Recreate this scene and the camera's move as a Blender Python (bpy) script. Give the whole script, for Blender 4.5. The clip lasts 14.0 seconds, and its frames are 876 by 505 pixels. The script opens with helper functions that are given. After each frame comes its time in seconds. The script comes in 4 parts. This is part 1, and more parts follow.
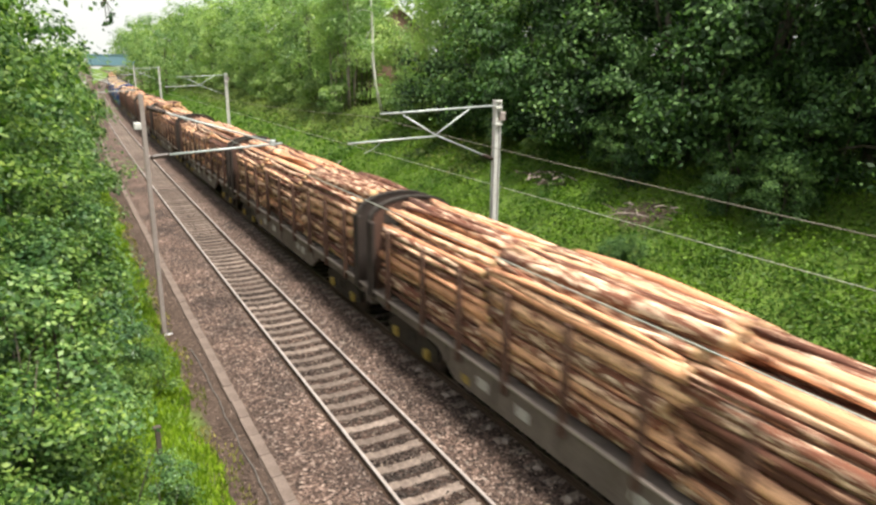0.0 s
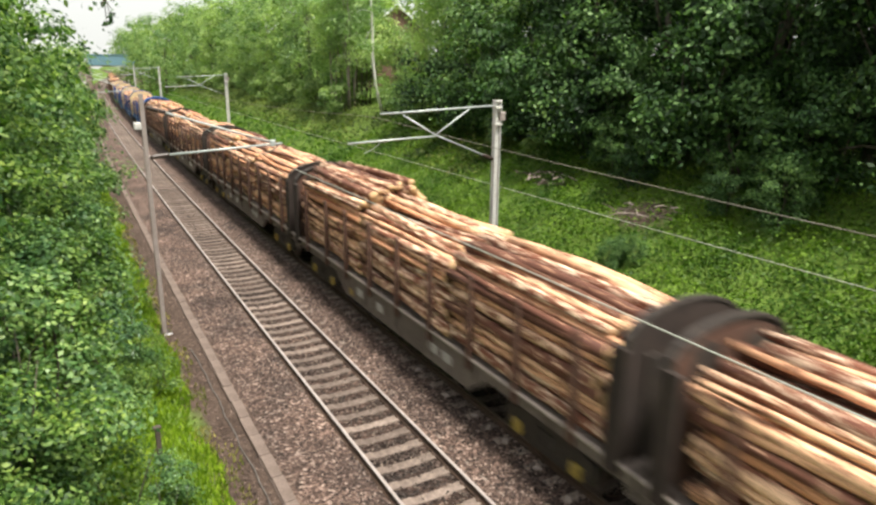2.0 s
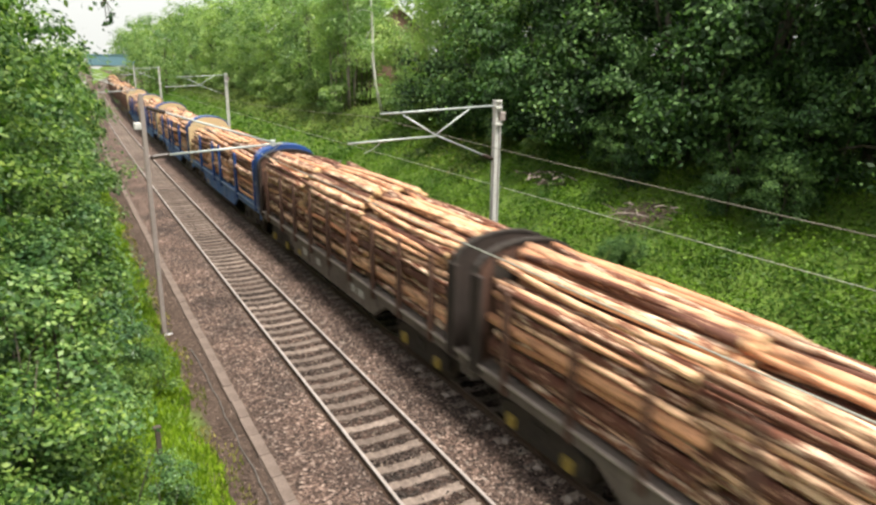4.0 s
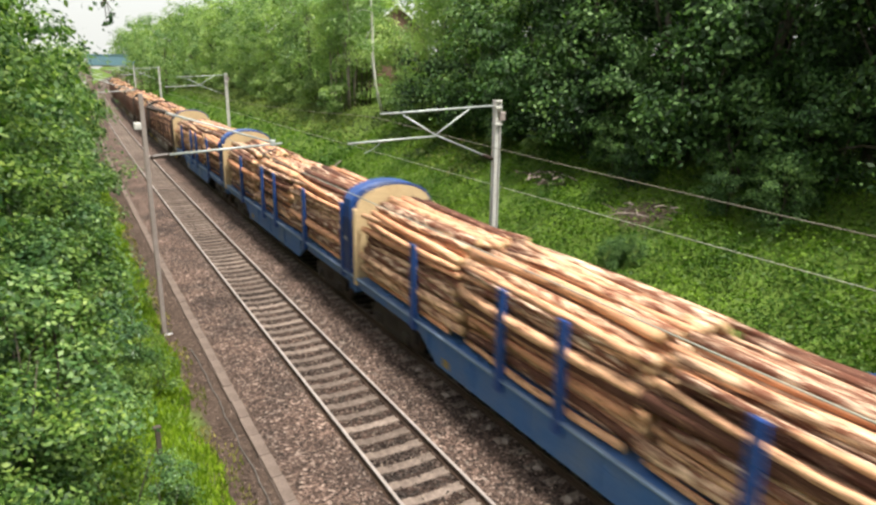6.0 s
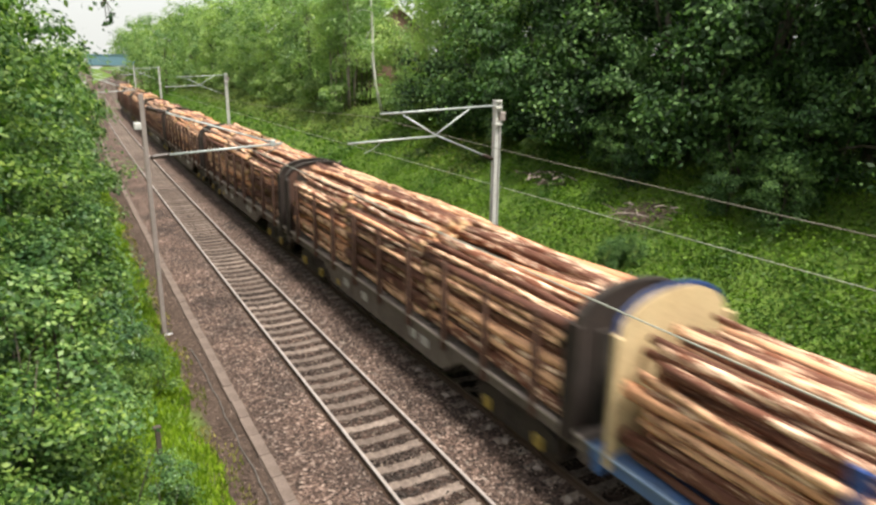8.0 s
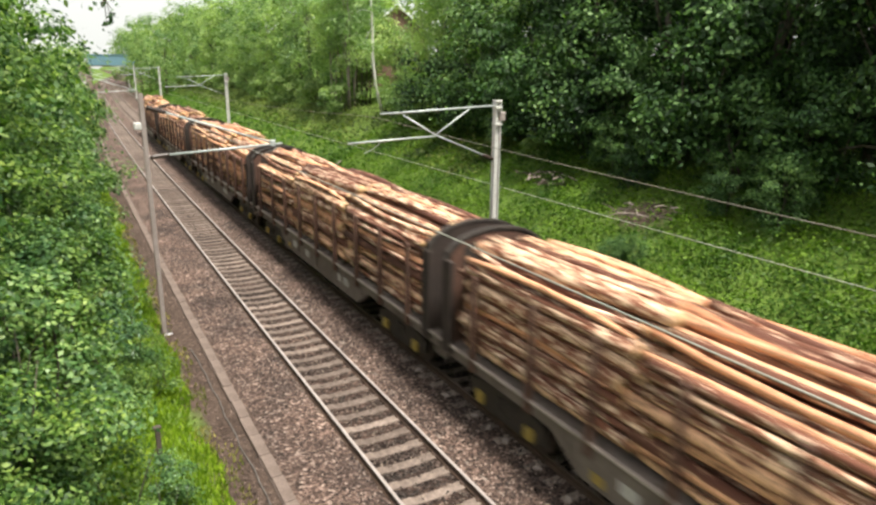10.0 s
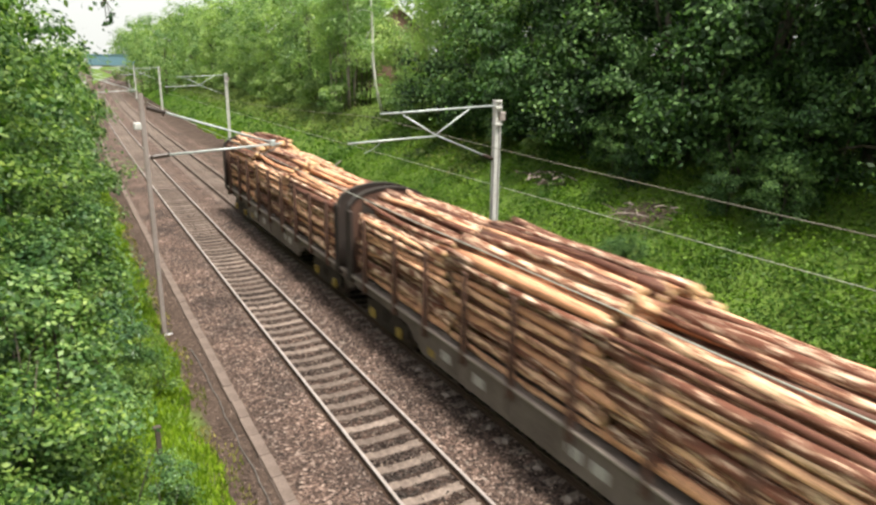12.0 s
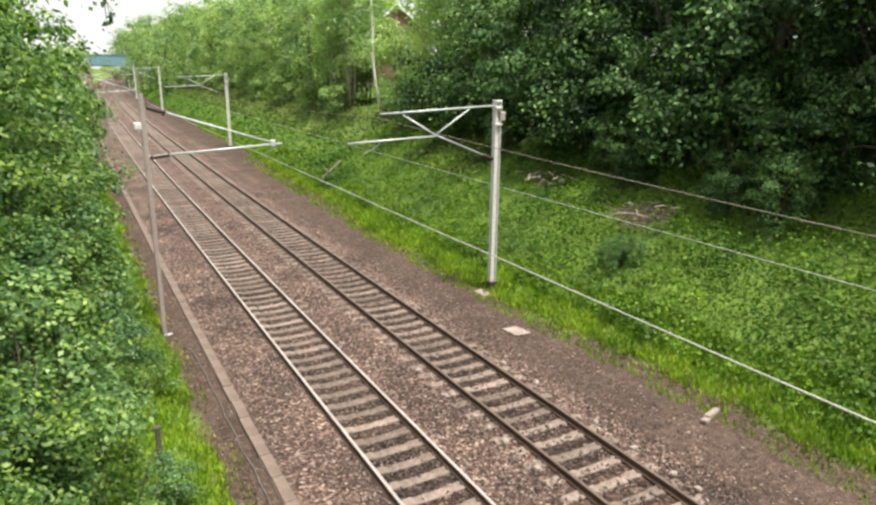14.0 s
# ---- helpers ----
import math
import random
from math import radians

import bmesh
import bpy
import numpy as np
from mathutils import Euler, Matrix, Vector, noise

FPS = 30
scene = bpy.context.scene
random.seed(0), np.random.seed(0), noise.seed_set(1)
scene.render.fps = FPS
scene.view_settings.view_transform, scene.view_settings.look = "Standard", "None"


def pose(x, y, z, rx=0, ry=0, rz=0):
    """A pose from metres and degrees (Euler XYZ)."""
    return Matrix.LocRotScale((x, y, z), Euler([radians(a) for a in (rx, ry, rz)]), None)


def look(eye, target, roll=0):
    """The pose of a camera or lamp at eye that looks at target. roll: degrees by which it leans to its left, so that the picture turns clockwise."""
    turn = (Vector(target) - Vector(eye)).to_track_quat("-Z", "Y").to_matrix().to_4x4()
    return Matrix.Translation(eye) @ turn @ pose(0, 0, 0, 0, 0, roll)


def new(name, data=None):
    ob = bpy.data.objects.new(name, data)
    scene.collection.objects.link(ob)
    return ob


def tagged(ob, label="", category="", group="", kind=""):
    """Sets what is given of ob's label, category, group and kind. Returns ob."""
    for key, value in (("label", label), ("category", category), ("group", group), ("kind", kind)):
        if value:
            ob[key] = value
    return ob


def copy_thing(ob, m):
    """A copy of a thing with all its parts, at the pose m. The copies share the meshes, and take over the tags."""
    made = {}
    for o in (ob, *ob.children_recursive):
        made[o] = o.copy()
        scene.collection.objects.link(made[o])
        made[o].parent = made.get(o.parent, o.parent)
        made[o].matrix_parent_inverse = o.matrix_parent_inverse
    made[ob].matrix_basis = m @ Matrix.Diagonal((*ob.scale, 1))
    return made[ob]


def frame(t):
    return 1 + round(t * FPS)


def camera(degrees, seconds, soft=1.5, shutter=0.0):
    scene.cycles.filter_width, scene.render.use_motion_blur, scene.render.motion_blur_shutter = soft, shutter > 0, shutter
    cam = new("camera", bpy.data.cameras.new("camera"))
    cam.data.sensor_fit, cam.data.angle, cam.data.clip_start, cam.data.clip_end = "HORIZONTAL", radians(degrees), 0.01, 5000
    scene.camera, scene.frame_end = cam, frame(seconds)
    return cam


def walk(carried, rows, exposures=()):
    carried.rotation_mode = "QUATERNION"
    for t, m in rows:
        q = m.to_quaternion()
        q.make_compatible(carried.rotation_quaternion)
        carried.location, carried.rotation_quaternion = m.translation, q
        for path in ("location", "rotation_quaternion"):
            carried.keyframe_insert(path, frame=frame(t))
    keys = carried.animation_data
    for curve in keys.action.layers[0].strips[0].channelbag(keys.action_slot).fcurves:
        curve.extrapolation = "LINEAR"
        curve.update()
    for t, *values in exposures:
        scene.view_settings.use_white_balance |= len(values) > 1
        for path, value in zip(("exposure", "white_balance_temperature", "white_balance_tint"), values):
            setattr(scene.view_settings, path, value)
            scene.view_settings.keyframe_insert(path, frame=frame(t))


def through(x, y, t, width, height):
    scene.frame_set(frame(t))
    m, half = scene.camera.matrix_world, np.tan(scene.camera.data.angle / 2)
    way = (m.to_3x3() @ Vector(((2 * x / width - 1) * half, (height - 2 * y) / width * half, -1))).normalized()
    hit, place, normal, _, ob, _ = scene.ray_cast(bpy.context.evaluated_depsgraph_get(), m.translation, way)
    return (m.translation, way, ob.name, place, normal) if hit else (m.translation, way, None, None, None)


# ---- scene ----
cam = camera(65.78, 14.0, soft=2.6, shutter=0.35)
EYE = Vector((-5.502, 0.0, 7.833))
AIM = EYE + Vector((0.46999, 0.84194, -0.26505)) * 10
walk(cam, [(0.0, look(EYE, AIM, 0.645)), (14.0, look(EYE, AIM, 0.645))],
     exposures=[(0.0, 0.87), (0.5, 0.78), (1.5, 0.78), (2.5, 0.81), (3.0, 0.80), (5.5, 0.77), (6.0, 0.74), (6.5, 0.67), (7.5, 0.60), (8.2, 0.74), (10.5, 0.87), (11.0, 0.93), (11.5, 0.88), (12.0, 0.81), (12.5, 0.75), (13.0, 0.82), (13.5, 0.90), (14.0, 0.93)])

# ---- light ----
world = bpy.data.worlds.new("sky")
scene.world = world
world.use_nodes = True
wn = world.node_tree
sky = wn.nodes.new("ShaderNodeTexSky")
sky.sky_type = "NISHITA"
sky.sun_disc = False
SUN_EL, SUN_ROT = radians(68), radians(164)
sky.sun_elevation, sky.sun_rotation = SUN_EL, SUN_ROT
sky.air_density, sky.dust_density, sky.ozone_density = 1.0, 6.0, 1.0
veil = wn.nodes.new("ShaderNodeMix")
veil.data_type = "RGBA"
veil.inputs[0].default_value = 0.62
veil.inputs[7].default_value = (10.0, 10.1, 9.6, 1)
wn.links.new(sky.outputs[0], veil.inputs[6])
wn.links.new(veil.outputs[2], wn.nodes["Background"].inputs[0])
wn.nodes["Background"].inputs[1].default_value = 0.086
sun = new("sun", bpy.data.lights.new("sun", "SUN"))
sun.data.energy, sun.data.angle, sun.data.color = 5.0, radians(9), (1.0, 0.95, 0.86)
sun.matrix_world = look((0, 0, 0), (-math.sin(SUN_ROT) * math.cos(SUN_EL), -math.cos(SUN_ROT) * math.cos(SUN_EL), -math.sin(SUN_EL)))

# ---- plan ----
K = 1.3875e-4                     # the line curves gently: x shift = K * y * y
TRACKS = (0.0, 3.404)
SLEEPER_STEP = 0.60
BARE = (13.3, 17.9)               # middle of a bare patch on the far bank


def bend(y):
    return K * y * y


def at(x, y, z=0.0):
    """A place x metres beside the near track's centre line, y along it."""
    return Vector((x + bend(y), y, z))


def rail_pose(x, y, z=0.0):
    return Matrix.Translation(at(x, y, z)) @ Matrix.Rotation(-math.atan(2 * K * y), 4, "Z")


def bank(x, y):
    """Height of the ground at x beside the line."""
    wob = 0.25 * noise.noise((x * 0.25, y * 0.12, 3.0))
    if x >= 5.6:
        if x < 7.7:
            return -0.30 + 0.03 * wob
        if x < 17:
            return -0.30 + 0.5 * (x - 7.7) + wob * min(1, (x - 7.7) / 2)
        return 4.35 + 0.1 * min(x - 17, 60) + wob * 1.5
    if x > -3.1:
        return -0.22
    if x > -4.2:
        return -0.28 + 0.12 * (-3.1 - x) + 0.2 * wob
    if x > -13:
        return -0.15 + 0.45 * (-4.2 - x) + wob * min(1, (-4.2 - x) / 2)
    return 3.81 + 0.08 * min(-13 - x, 60) + wob * 1.5


def verge(y):
    """How far the grass edge of the far cess shifts from its usual line."""
    stops = ((-500, 0.45), (13, 0.45), (16, 0.0), (30, 0.0), (38, 0.35), (58, 1.3), (900, 1.3))
    for (a, u), (b, w) in zip(stops, stops[1:]):
        if y <= b:
            return u + (w - u) * (y - a) / (b - a)
    return 1.3


# ---- materials ----
def material(name, rough=0.8, metal=0.0, spec=0.4):
    m = bpy.data.materials.new(name)
    m.use_nodes = True
    b = m.node_tree.nodes["Principled BSDF"]
    b.inputs["Roughness"].default_value, b.inputs["Metallic"].default_value = rough, metal
    b.inputs["Specular IOR Level"].default_value = spec
    return m, m.node_tree, b


def node(nt, kind, **values):
    n = nt.nodes.new(kind)
    for key, v in values.items():
        n.inputs[key.replace("_", " ")].default_value = v
    return n


def ramp(nt, source, stops):
    r = nt.nodes.new("ShaderNodeValToRGB")
    e = r.color_ramp.elements
    while len(e) < len(stops):
        e.new(0.5)
    for i, (pos, col) in enumerate(stops):
        e[i].position, e[i].color = pos, (*col, 1)
    nt.links.new(source, r.inputs[0])
    return r.outputs[0]


def mix(nt, a, b, fac, mode="MIX"):
    m = nt.nodes.new("ShaderNodeMix")
    m.data_type, m.blend_type = "RGBA", mode
    for sock, v in ((m.inputs[0], fac), (m.inputs[6], a), (m.inputs[7], b)):
        if isinstance(v, (int, float)):
            sock.default_value = v
        elif isinstance(v, tuple):
            sock.default_value = (*v, 1)
        else:
            nt.links.new(v, sock)
    return m.outputs[2]


def coords(nt, kind="Object", scale=(1, 1, 1)):
    if kind == "Position":
        out = nt.nodes.new("ShaderNodeNewGeometry").outputs["Position"]
    else:
        out = nt.nodes.new("ShaderNodeTexCoord").outputs[kind]
    mp = nt.nodes.new("ShaderNodeMapping")
    mp.inputs["Scale"].default_value = scale
    nt.links.new(out, mp.inputs[0])
    return mp.outputs[0]


def noise_tex(nt, vec, scale, detail=4, rough=0.6):
    n = node(nt, "ShaderNodeTexNoise", Scale=scale, Detail=detail, Roughness=rough)
    nt.links.new(vec, n.inputs["Vector"])
    return n.outputs[0]


def bump(nt, b, height, strength=0.4, distance=0.02):
    n = node(nt, "ShaderNodeBump", Strength=strength, Distance=distance)
    nt.links.new(height, n.inputs["Height"])
    nt.links.new(n.outputs[0], b.inputs["Normal"])


def worn_paint(name, base, dirt, rough=0.55, amount=0.5, scale=1.6, metal=0.0):
    m, nt, b = material(name, rough, metal)
    v = coords(nt)
    big, fine = noise_tex(nt, v, scale, 5, 0.7), noise_tex(nt, v, 22, 3)
    f = ramp(nt, big, [(0.35, (0, 0, 0)), (0.7, (amount, amount, amount))])
    c = mix(nt, base, dirt, f)
    c = mix(nt, c, ramp(nt, fine, [(0.3, (0.75, 0.75, 0.75)), (0.7, (1.1, 1.1, 1.1))]), 1.0, "MULTIPLY")
    nt.links.new(c, b.inputs["Base Color"])
    bump(nt, b, fine, 0.25, 0.006)
    return m


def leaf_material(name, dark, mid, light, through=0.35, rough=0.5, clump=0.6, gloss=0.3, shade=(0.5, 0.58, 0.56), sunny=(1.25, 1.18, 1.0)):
    m, nt, b = material(name, rough, 0, gloss)
    geo = nt.nodes.new("ShaderNodeNewGeometry")
    info = nt.nodes.new("ShaderNodeObjectInfo")
    c = ramp(nt, geo.outputs["Random Per Island"], [(0.0, dark), (0.5, mid), (0.9, light), (1.0, light)])
    # Noise patches tint leaves as shaded and sunny clumps; light put into colour.
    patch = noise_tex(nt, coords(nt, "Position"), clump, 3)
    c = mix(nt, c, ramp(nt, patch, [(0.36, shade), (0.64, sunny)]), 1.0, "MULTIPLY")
    c = mix(nt, c, ramp(nt, info.outputs["Random"], [(0, (0.85, 0.9, 0.9)), (1, (1.12, 1.06, 0.95))]), 1.0, "MULTIPLY")
    nt.links.new(c, b.inputs["Base Color"])
    tr = nt.nodes.new("ShaderNodeBsdfTranslucent")
    nt.links.new(mix(nt, c, (1.0, 1.25, 0.45), 1.0, "MULTIPLY"), tr.inputs[0])
    ms = nt.nodes.new("ShaderNodeMixShader")
    ms.inputs[0].default_value = through
    nt.links.new(b.outputs[0], ms.inputs[1])
    nt.links.new(tr.outputs[0], ms.inputs[2])
    nt.links.new(ms.outputs[0], nt.nodes["Material Output"].inputs[0])
    return m


def stone_material(name, island, tones):
    """Crushed stone: tone by stone, dust and oil at a larger scale."""
    m, nt, b = material(name, 0.9)
    v = coords(nt, "Position")
    if island:
        src = nt.nodes.new("ShaderNodeNewGeometry").outputs["Random Per Island"]
        hgt = noise_tex(nt, v, 60, 3)
    else:
        vo = node(nt, "ShaderNodeTexVoronoi", Scale=17.0)
        nt.links.new(v, vo.inputs["Vector"])
        sep = nt.nodes.new("ShaderNodeSeparateColor")
        nt.links.new(vo.outputs["Color"], sep.inputs[0])
        src, hgt = sep.outputs[0], vo.outputs["Distance"]
    c = ramp(nt, src, tones)
    big = noise_tex(nt, v, 0.55, 5, 0.65)
    c = mix(nt, c, ramp(nt, big, [(0.36, (0.55, 0.54, 0.53)), (0.64, (1.2, 1.14, 1.08))]), 1.0, "MULTIPLY")
    nt.links.new(c, b.inputs["Base Color"])
    bump(nt, b, hgt, 0.9, 0.04)
    return m


def ground_material():
    """Grassy banks, gritty brown cess beside the tracks, pinkish crushed stone between."""
    m, nt, b = material("ground_cover", 0.95, 0, 0.15)
    v = coords(nt, "Position")
    uv = nt.nodes.new("ShaderNodeAttribute")
    uv.attribute_name = "offset"
    off = uv.outputs["Fac"]
    vo = node(nt, "ShaderNodeTexVoronoi", Scale=16.0)
    nt.links.new(v, vo.inputs["Vector"])
    sep = nt.nodes.new("ShaderNodeSeparateColor")
    nt.links.new(vo.outputs["Color"], sep.inputs[0])
    stone = ramp(nt, sep.outputs[0], [(0, (0.032, 0.023, 0.02)), (0.5, (0.086, 0.061, 0.051)), (0.85, (0.165, 0.118, 0.10)), (1, (0.33, 0.265, 0.23))])
    patch = noise_tex(nt, v, 0.5, 5, 0.65)
    stone = mix(nt, stone, ramp(nt, patch, [(0.36, (0.5, 0.5, 0.5)), (0.64, (1.2, 1.12, 1.06))]), 1.0, "MULTIPLY")
    gritn = noise_tex(nt, v, 6, 8, 0.85)
    grit = ramp(nt, gritn, [(0.35, (0.028, 0.02, 0.016)), (0.55, (0.076, 0.054, 0.043)), (0.72, (0.17, 0.13, 0.108))])
    grit = mix(nt, grit, ramp(nt, patch, [(0.3, (0.75, 0.72, 0.7)), (0.7, (1.2, 1.18, 1.15))]), 1.0, "MULTIPLY")
    soil = ramp(nt, gritn, [(0.3, (0.05, 0.085, 0.016)), (0.7, (0.13, 0.20, 0.035))])
    wob = noise_tex(nt, v, 1.1, 4)
    ad = nt.nodes.new("ShaderNodeMath")
    ad.operation = "MULTIPLY_ADD"
    nt.links.new(wob, ad.inputs[0])
    ad.inputs[1].default_value = 1.1
    nt.links.new(off, ad.inputs[2])

    def step(a, z):
        r = nt.nodes.new("ShaderNodeMapRange")
        r.inputs[1].default_value, r.inputs[2].default_value = a, z
        nt.links.new(ad.outputs[0], r.inputs[0])
        return r.outputs[0]

    dirty = mix(nt, stone, (0.5, 0.48, 0.47), 1.0, "MULTIPLY")
    for cx in TRACKS:
        ab = nt.nodes.new("ShaderNodeMath")
        ab.operation = "COMPARE"
        nt.links.new(off, ab.inputs[0])
        ab.inputs[1].default_value, ab.inputs[2].default_value = cx, 0.72
        stone = mix(nt, stone, dirty, ab.outputs[0])
    c = mix(nt, grit, stone, step(-2.1, -1.6))
    c = mix(nt, c, grit, step(5.6, 6.2))
    c = mix(nt, c, soil, step(8.1, 8.5))
    c = mix(nt, soil, c, step(-3.2, -2.8))
    # a patch of bare brown soil on the far bank
    bare = nt.nodes.new("ShaderNodeVectorMath")
    bare.operation = "DISTANCE"
    nt.links.new(coords(nt, "Position", (1.0, 0.7, 0.0)), bare.inputs[0])
    bare.inputs[1].default_value = (BARE[0] + K * BARE[1] ** 2, 0.7 * BARE[1], 0)
    rag = nt.nodes.new("ShaderNodeMath")
    rag.operation = "MULTIPLY_ADD"
    nt.links.new(wob, rag.inputs[0])
    rag.inputs[1].default_value = 1.2
    nt.links.new(bare.outputs["Value"], rag.inputs[2])
    edge = nt.nodes.new("ShaderNodeMapRange")
    edge.inputs[1].default_value, edge.inputs[2].default_value = 1.1, 1.7
    nt.links.new(rag.outputs[0], edge.inputs[0])
    c = mix(nt, grit, c, edge.outputs[0])
    nt.links.new(c, b.inputs["Base Color"])
    bump(nt, b, vo.outputs["Distance"], 0.8, 0.04)
    return m


def log_material(island):
    m, nt, b = material("softwood_log_stacked" if island else "softwood_log", 0.75, 0, 0.3)
    if island:
        rnd = nt.nodes.new("ShaderNodeNewGeometry").outputs["Random Per Island"]
    else:
        rnd = nt.nodes.new("ShaderNodeObjectInfo").outputs["Random"]
    v = coords(nt, "Object", (1, 0.22, 1))
    cb = nt.nodes.new("ShaderNodeCombineXYZ")
    for i in (0, 2):
        nt.links.new(rnd, cb.inputs[i])
    sc = nt.nodes.new("ShaderNodeVectorMath")
    sc.operation = "MULTIPLY_ADD"
    nt.links.new(cb.outputs[0], sc.inputs[0])
    sc.inputs[1].default_value = (31, 31, 31)
    nt.links.new(v, sc.inputs[2])
    n1, n2 = noise_tex(nt, sc.outputs[0], 10.0, 5, 0.75), noise_tex(nt, sc.outputs[0], 38, 3)
    bare = ramp(nt, rnd, [(0, (0.62, 0.29, 0.155)), (0.3, (0.84, 0.51, 0.31)), (0.7, (0.94, 0.73, 0.54)), (1, (0.70, 0.36, 0.20))])
    bark = ramp(nt, rnd, [(0, (0.075, 0.028, 0.017)), (0.5, (0.20, 0.072, 0.038)), (1, (0.10, 0.042, 0.028))])
    lo = nt.nodes.new("ShaderNodeMath")
    lo.operation = "MULTIPLY_ADD"
    nt.links.new(rnd, lo.inputs[0])
    lo.inputs[1].default_value = 0.24
    nt.links.new(n1, lo.inputs[2])
    f = ramp(nt, lo.outputs[0], [(0.56, (0, 0, 0)), (0.66, (1, 1, 1))])
    c = mix(nt, bare, bark, f)
    c = mix(nt, c, ramp(nt, n2, [(0.3, (0.5, 0.46, 0.44)), (0.62, (1.15, 1.15, 1.15))]), 1.0, "MULTIPLY")
    nt.links.new(c, b.inputs["Base Color"])
    bump(nt, b, n1, 0.5, 0.02)
    return m


def end_grain():
    m, nt, b = material("sawn_log_end", 0.8, 0, 0.2)
    n = noise_tex(nt, coords(nt), 14, 4)
    nt.links.new(ramp(nt, n, [(0.3, (0.40, 0.25, 0.12)), (0.7, (0.66, 0.46, 0.26))]), b.inputs["Base Color"])
    return m


GROUND = ground_material()
TONES = [(0, (0.026, 0.02, 0.018)), (0.4, (0.084, 0.06, 0.051)), (0.85, (0.18, 0.128, 0.107)), (1, (0.38, 0.305, 0.265))]
STONE = stone_material("crushed_stone", True, TONES)
OILY = stone_material("oily_crushed_stone", True, [(0, (0.03, 0.025, 0.022)), (0.5, (0.085, 0.066, 0.056)), (0.9, (0.145, 0.115, 0.097)), (1, (0.3, 0.25, 0.21))])
CONCRETE = worn_paint("weathered_concrete", (0.40, 0.345, 0.285), (0.16, 0.12, 0.09), 0.9, 0.8, 2.2)
SLEEPER = worn_paint("stained_sleeper_concrete", (0.225, 0.183, 0.158), (0.092, 0.071, 0.06), 0.9, 0.85, 7.0)
_nt = SLEEPER.node_tree
_b = _nt.nodes["Principled BSDF"]
_c = _b.inputs["Base Color"].links[0].from_socket
_r = _nt.nodes.new("ShaderNodeObjectInfo").outputs["Random"]
_nt.links.new(mix(_nt, _c, ramp(_nt, _r, [(0, (0.62, 0.58, 0.55)), (0.5, (0.88, 0.84, 0.8)), (1, (1.18, 1.14, 1.1))]), 1.0, "MULTIPLY"), _b.inputs["Base Color"])
LID = worn_paint("trough_lid_concrete", (0.165, 0.124, 0.105), (0.085, 0.062, 0.048), 0.9, 0.7, 1.5)
RUST = worn_paint("rusty_rail_side", (0.085, 0.048, 0.03), (0.04, 0.026, 0.02), 0.8, 0.8, 3)
SHINE = worn_paint("polished_rail_head", (0.44, 0.385, 0.355), (0.24, 0.20, 0.18), 0.45, 0.6, 2, 0.3)
DULLHEAD = worn_paint("dull_rail_head", (0.17, 0.125, 0.10), (0.07, 0.05, 0.04), 0.5, 0.6, 2, 0.4)
GALV = worn_paint("galvanised_steel", (0.60, 0.60, 0.57), (0.40, 0.38, 0.34), 0.55, 0.5, 2.5, 0.15)
TUBE = worn_paint("bright_cantilever_tube", (0.46, 0.50, 0.49), (0.30, 0.32, 0.31), 0.45, 0.5, 3, 0.2)
POLE = worn_paint("weathered_pole", (0.30, 0.26, 0.24), (0.19, 0.15, 0.13), 0.7, 0.7, 1.2)
DARK = worn_paint("dark_brown_insulator", (0.04, 0.026, 0.02), (0.025, 0.02, 0.018), 0.35, 0.4, 5)
WIRE = worn_paint("copper_wire", (0.40, 0.41, 0.35), (0.28, 0.28, 0.23), 0.5, 0.3, 5, 0.2)
OLDWIRE = worn_paint("brown_stranded_wire", (0.22, 0.20, 0.16), (0.12, 0.105, 0.085), 0.7, 0.4, 6, 0.1)
OLDCABLE = worn_paint("grey_cable_sheath", (0.13, 0.115, 0.105), (0.06, 0.05, 0.042), 0.7, 0.9, 2)
BLUE = worn_paint("blue_wagon_paint", (0.012, 0.06, 0.25), (0.035, 0.06, 0.11), 0.45, 0.45, 1.3)
PALEBLUE = worn_paint("dusty_blue_frame", (0.04, 0.135, 0.36), (0.15, 0.19, 0.25), 0.65, 0.7, 1.0)
PLY = worn_paint("plywood_lining", (0.58, 0.44, 0.25), (0.40, 0.29, 0.16), 0.7, 0.6, 1.8)
BROWN = worn_paint("rusty_brown_stake", (0.10, 0.05, 0.034), (0.055, 0.032, 0.024), 0.75, 0.6, 2.0)
FRAMEBROWN = worn_paint("dusty_brown_frame", (0.19, 0.155, 0.132), (0.085, 0.064, 0.053), 0.8, 0.8, 1.2)
LEDGE = worn_paint("dust_covered_ledge", (0.34, 0.285, 0.245), (0.17, 0.135, 0.11), 0.85, 0.8, 2.2)
BLUELEDGE = worn_paint("dust_covered_blue_ledge", (0.20, 0.27, 0.37), (0.09, 0.15, 0.27), 0.7, 0.8, 2.2)
BULK = worn_paint("dark_brown_bulkhead", (0.024, 0.017, 0.014), (0.055, 0.036, 0.028), 0.85, 0.8, 1.1)
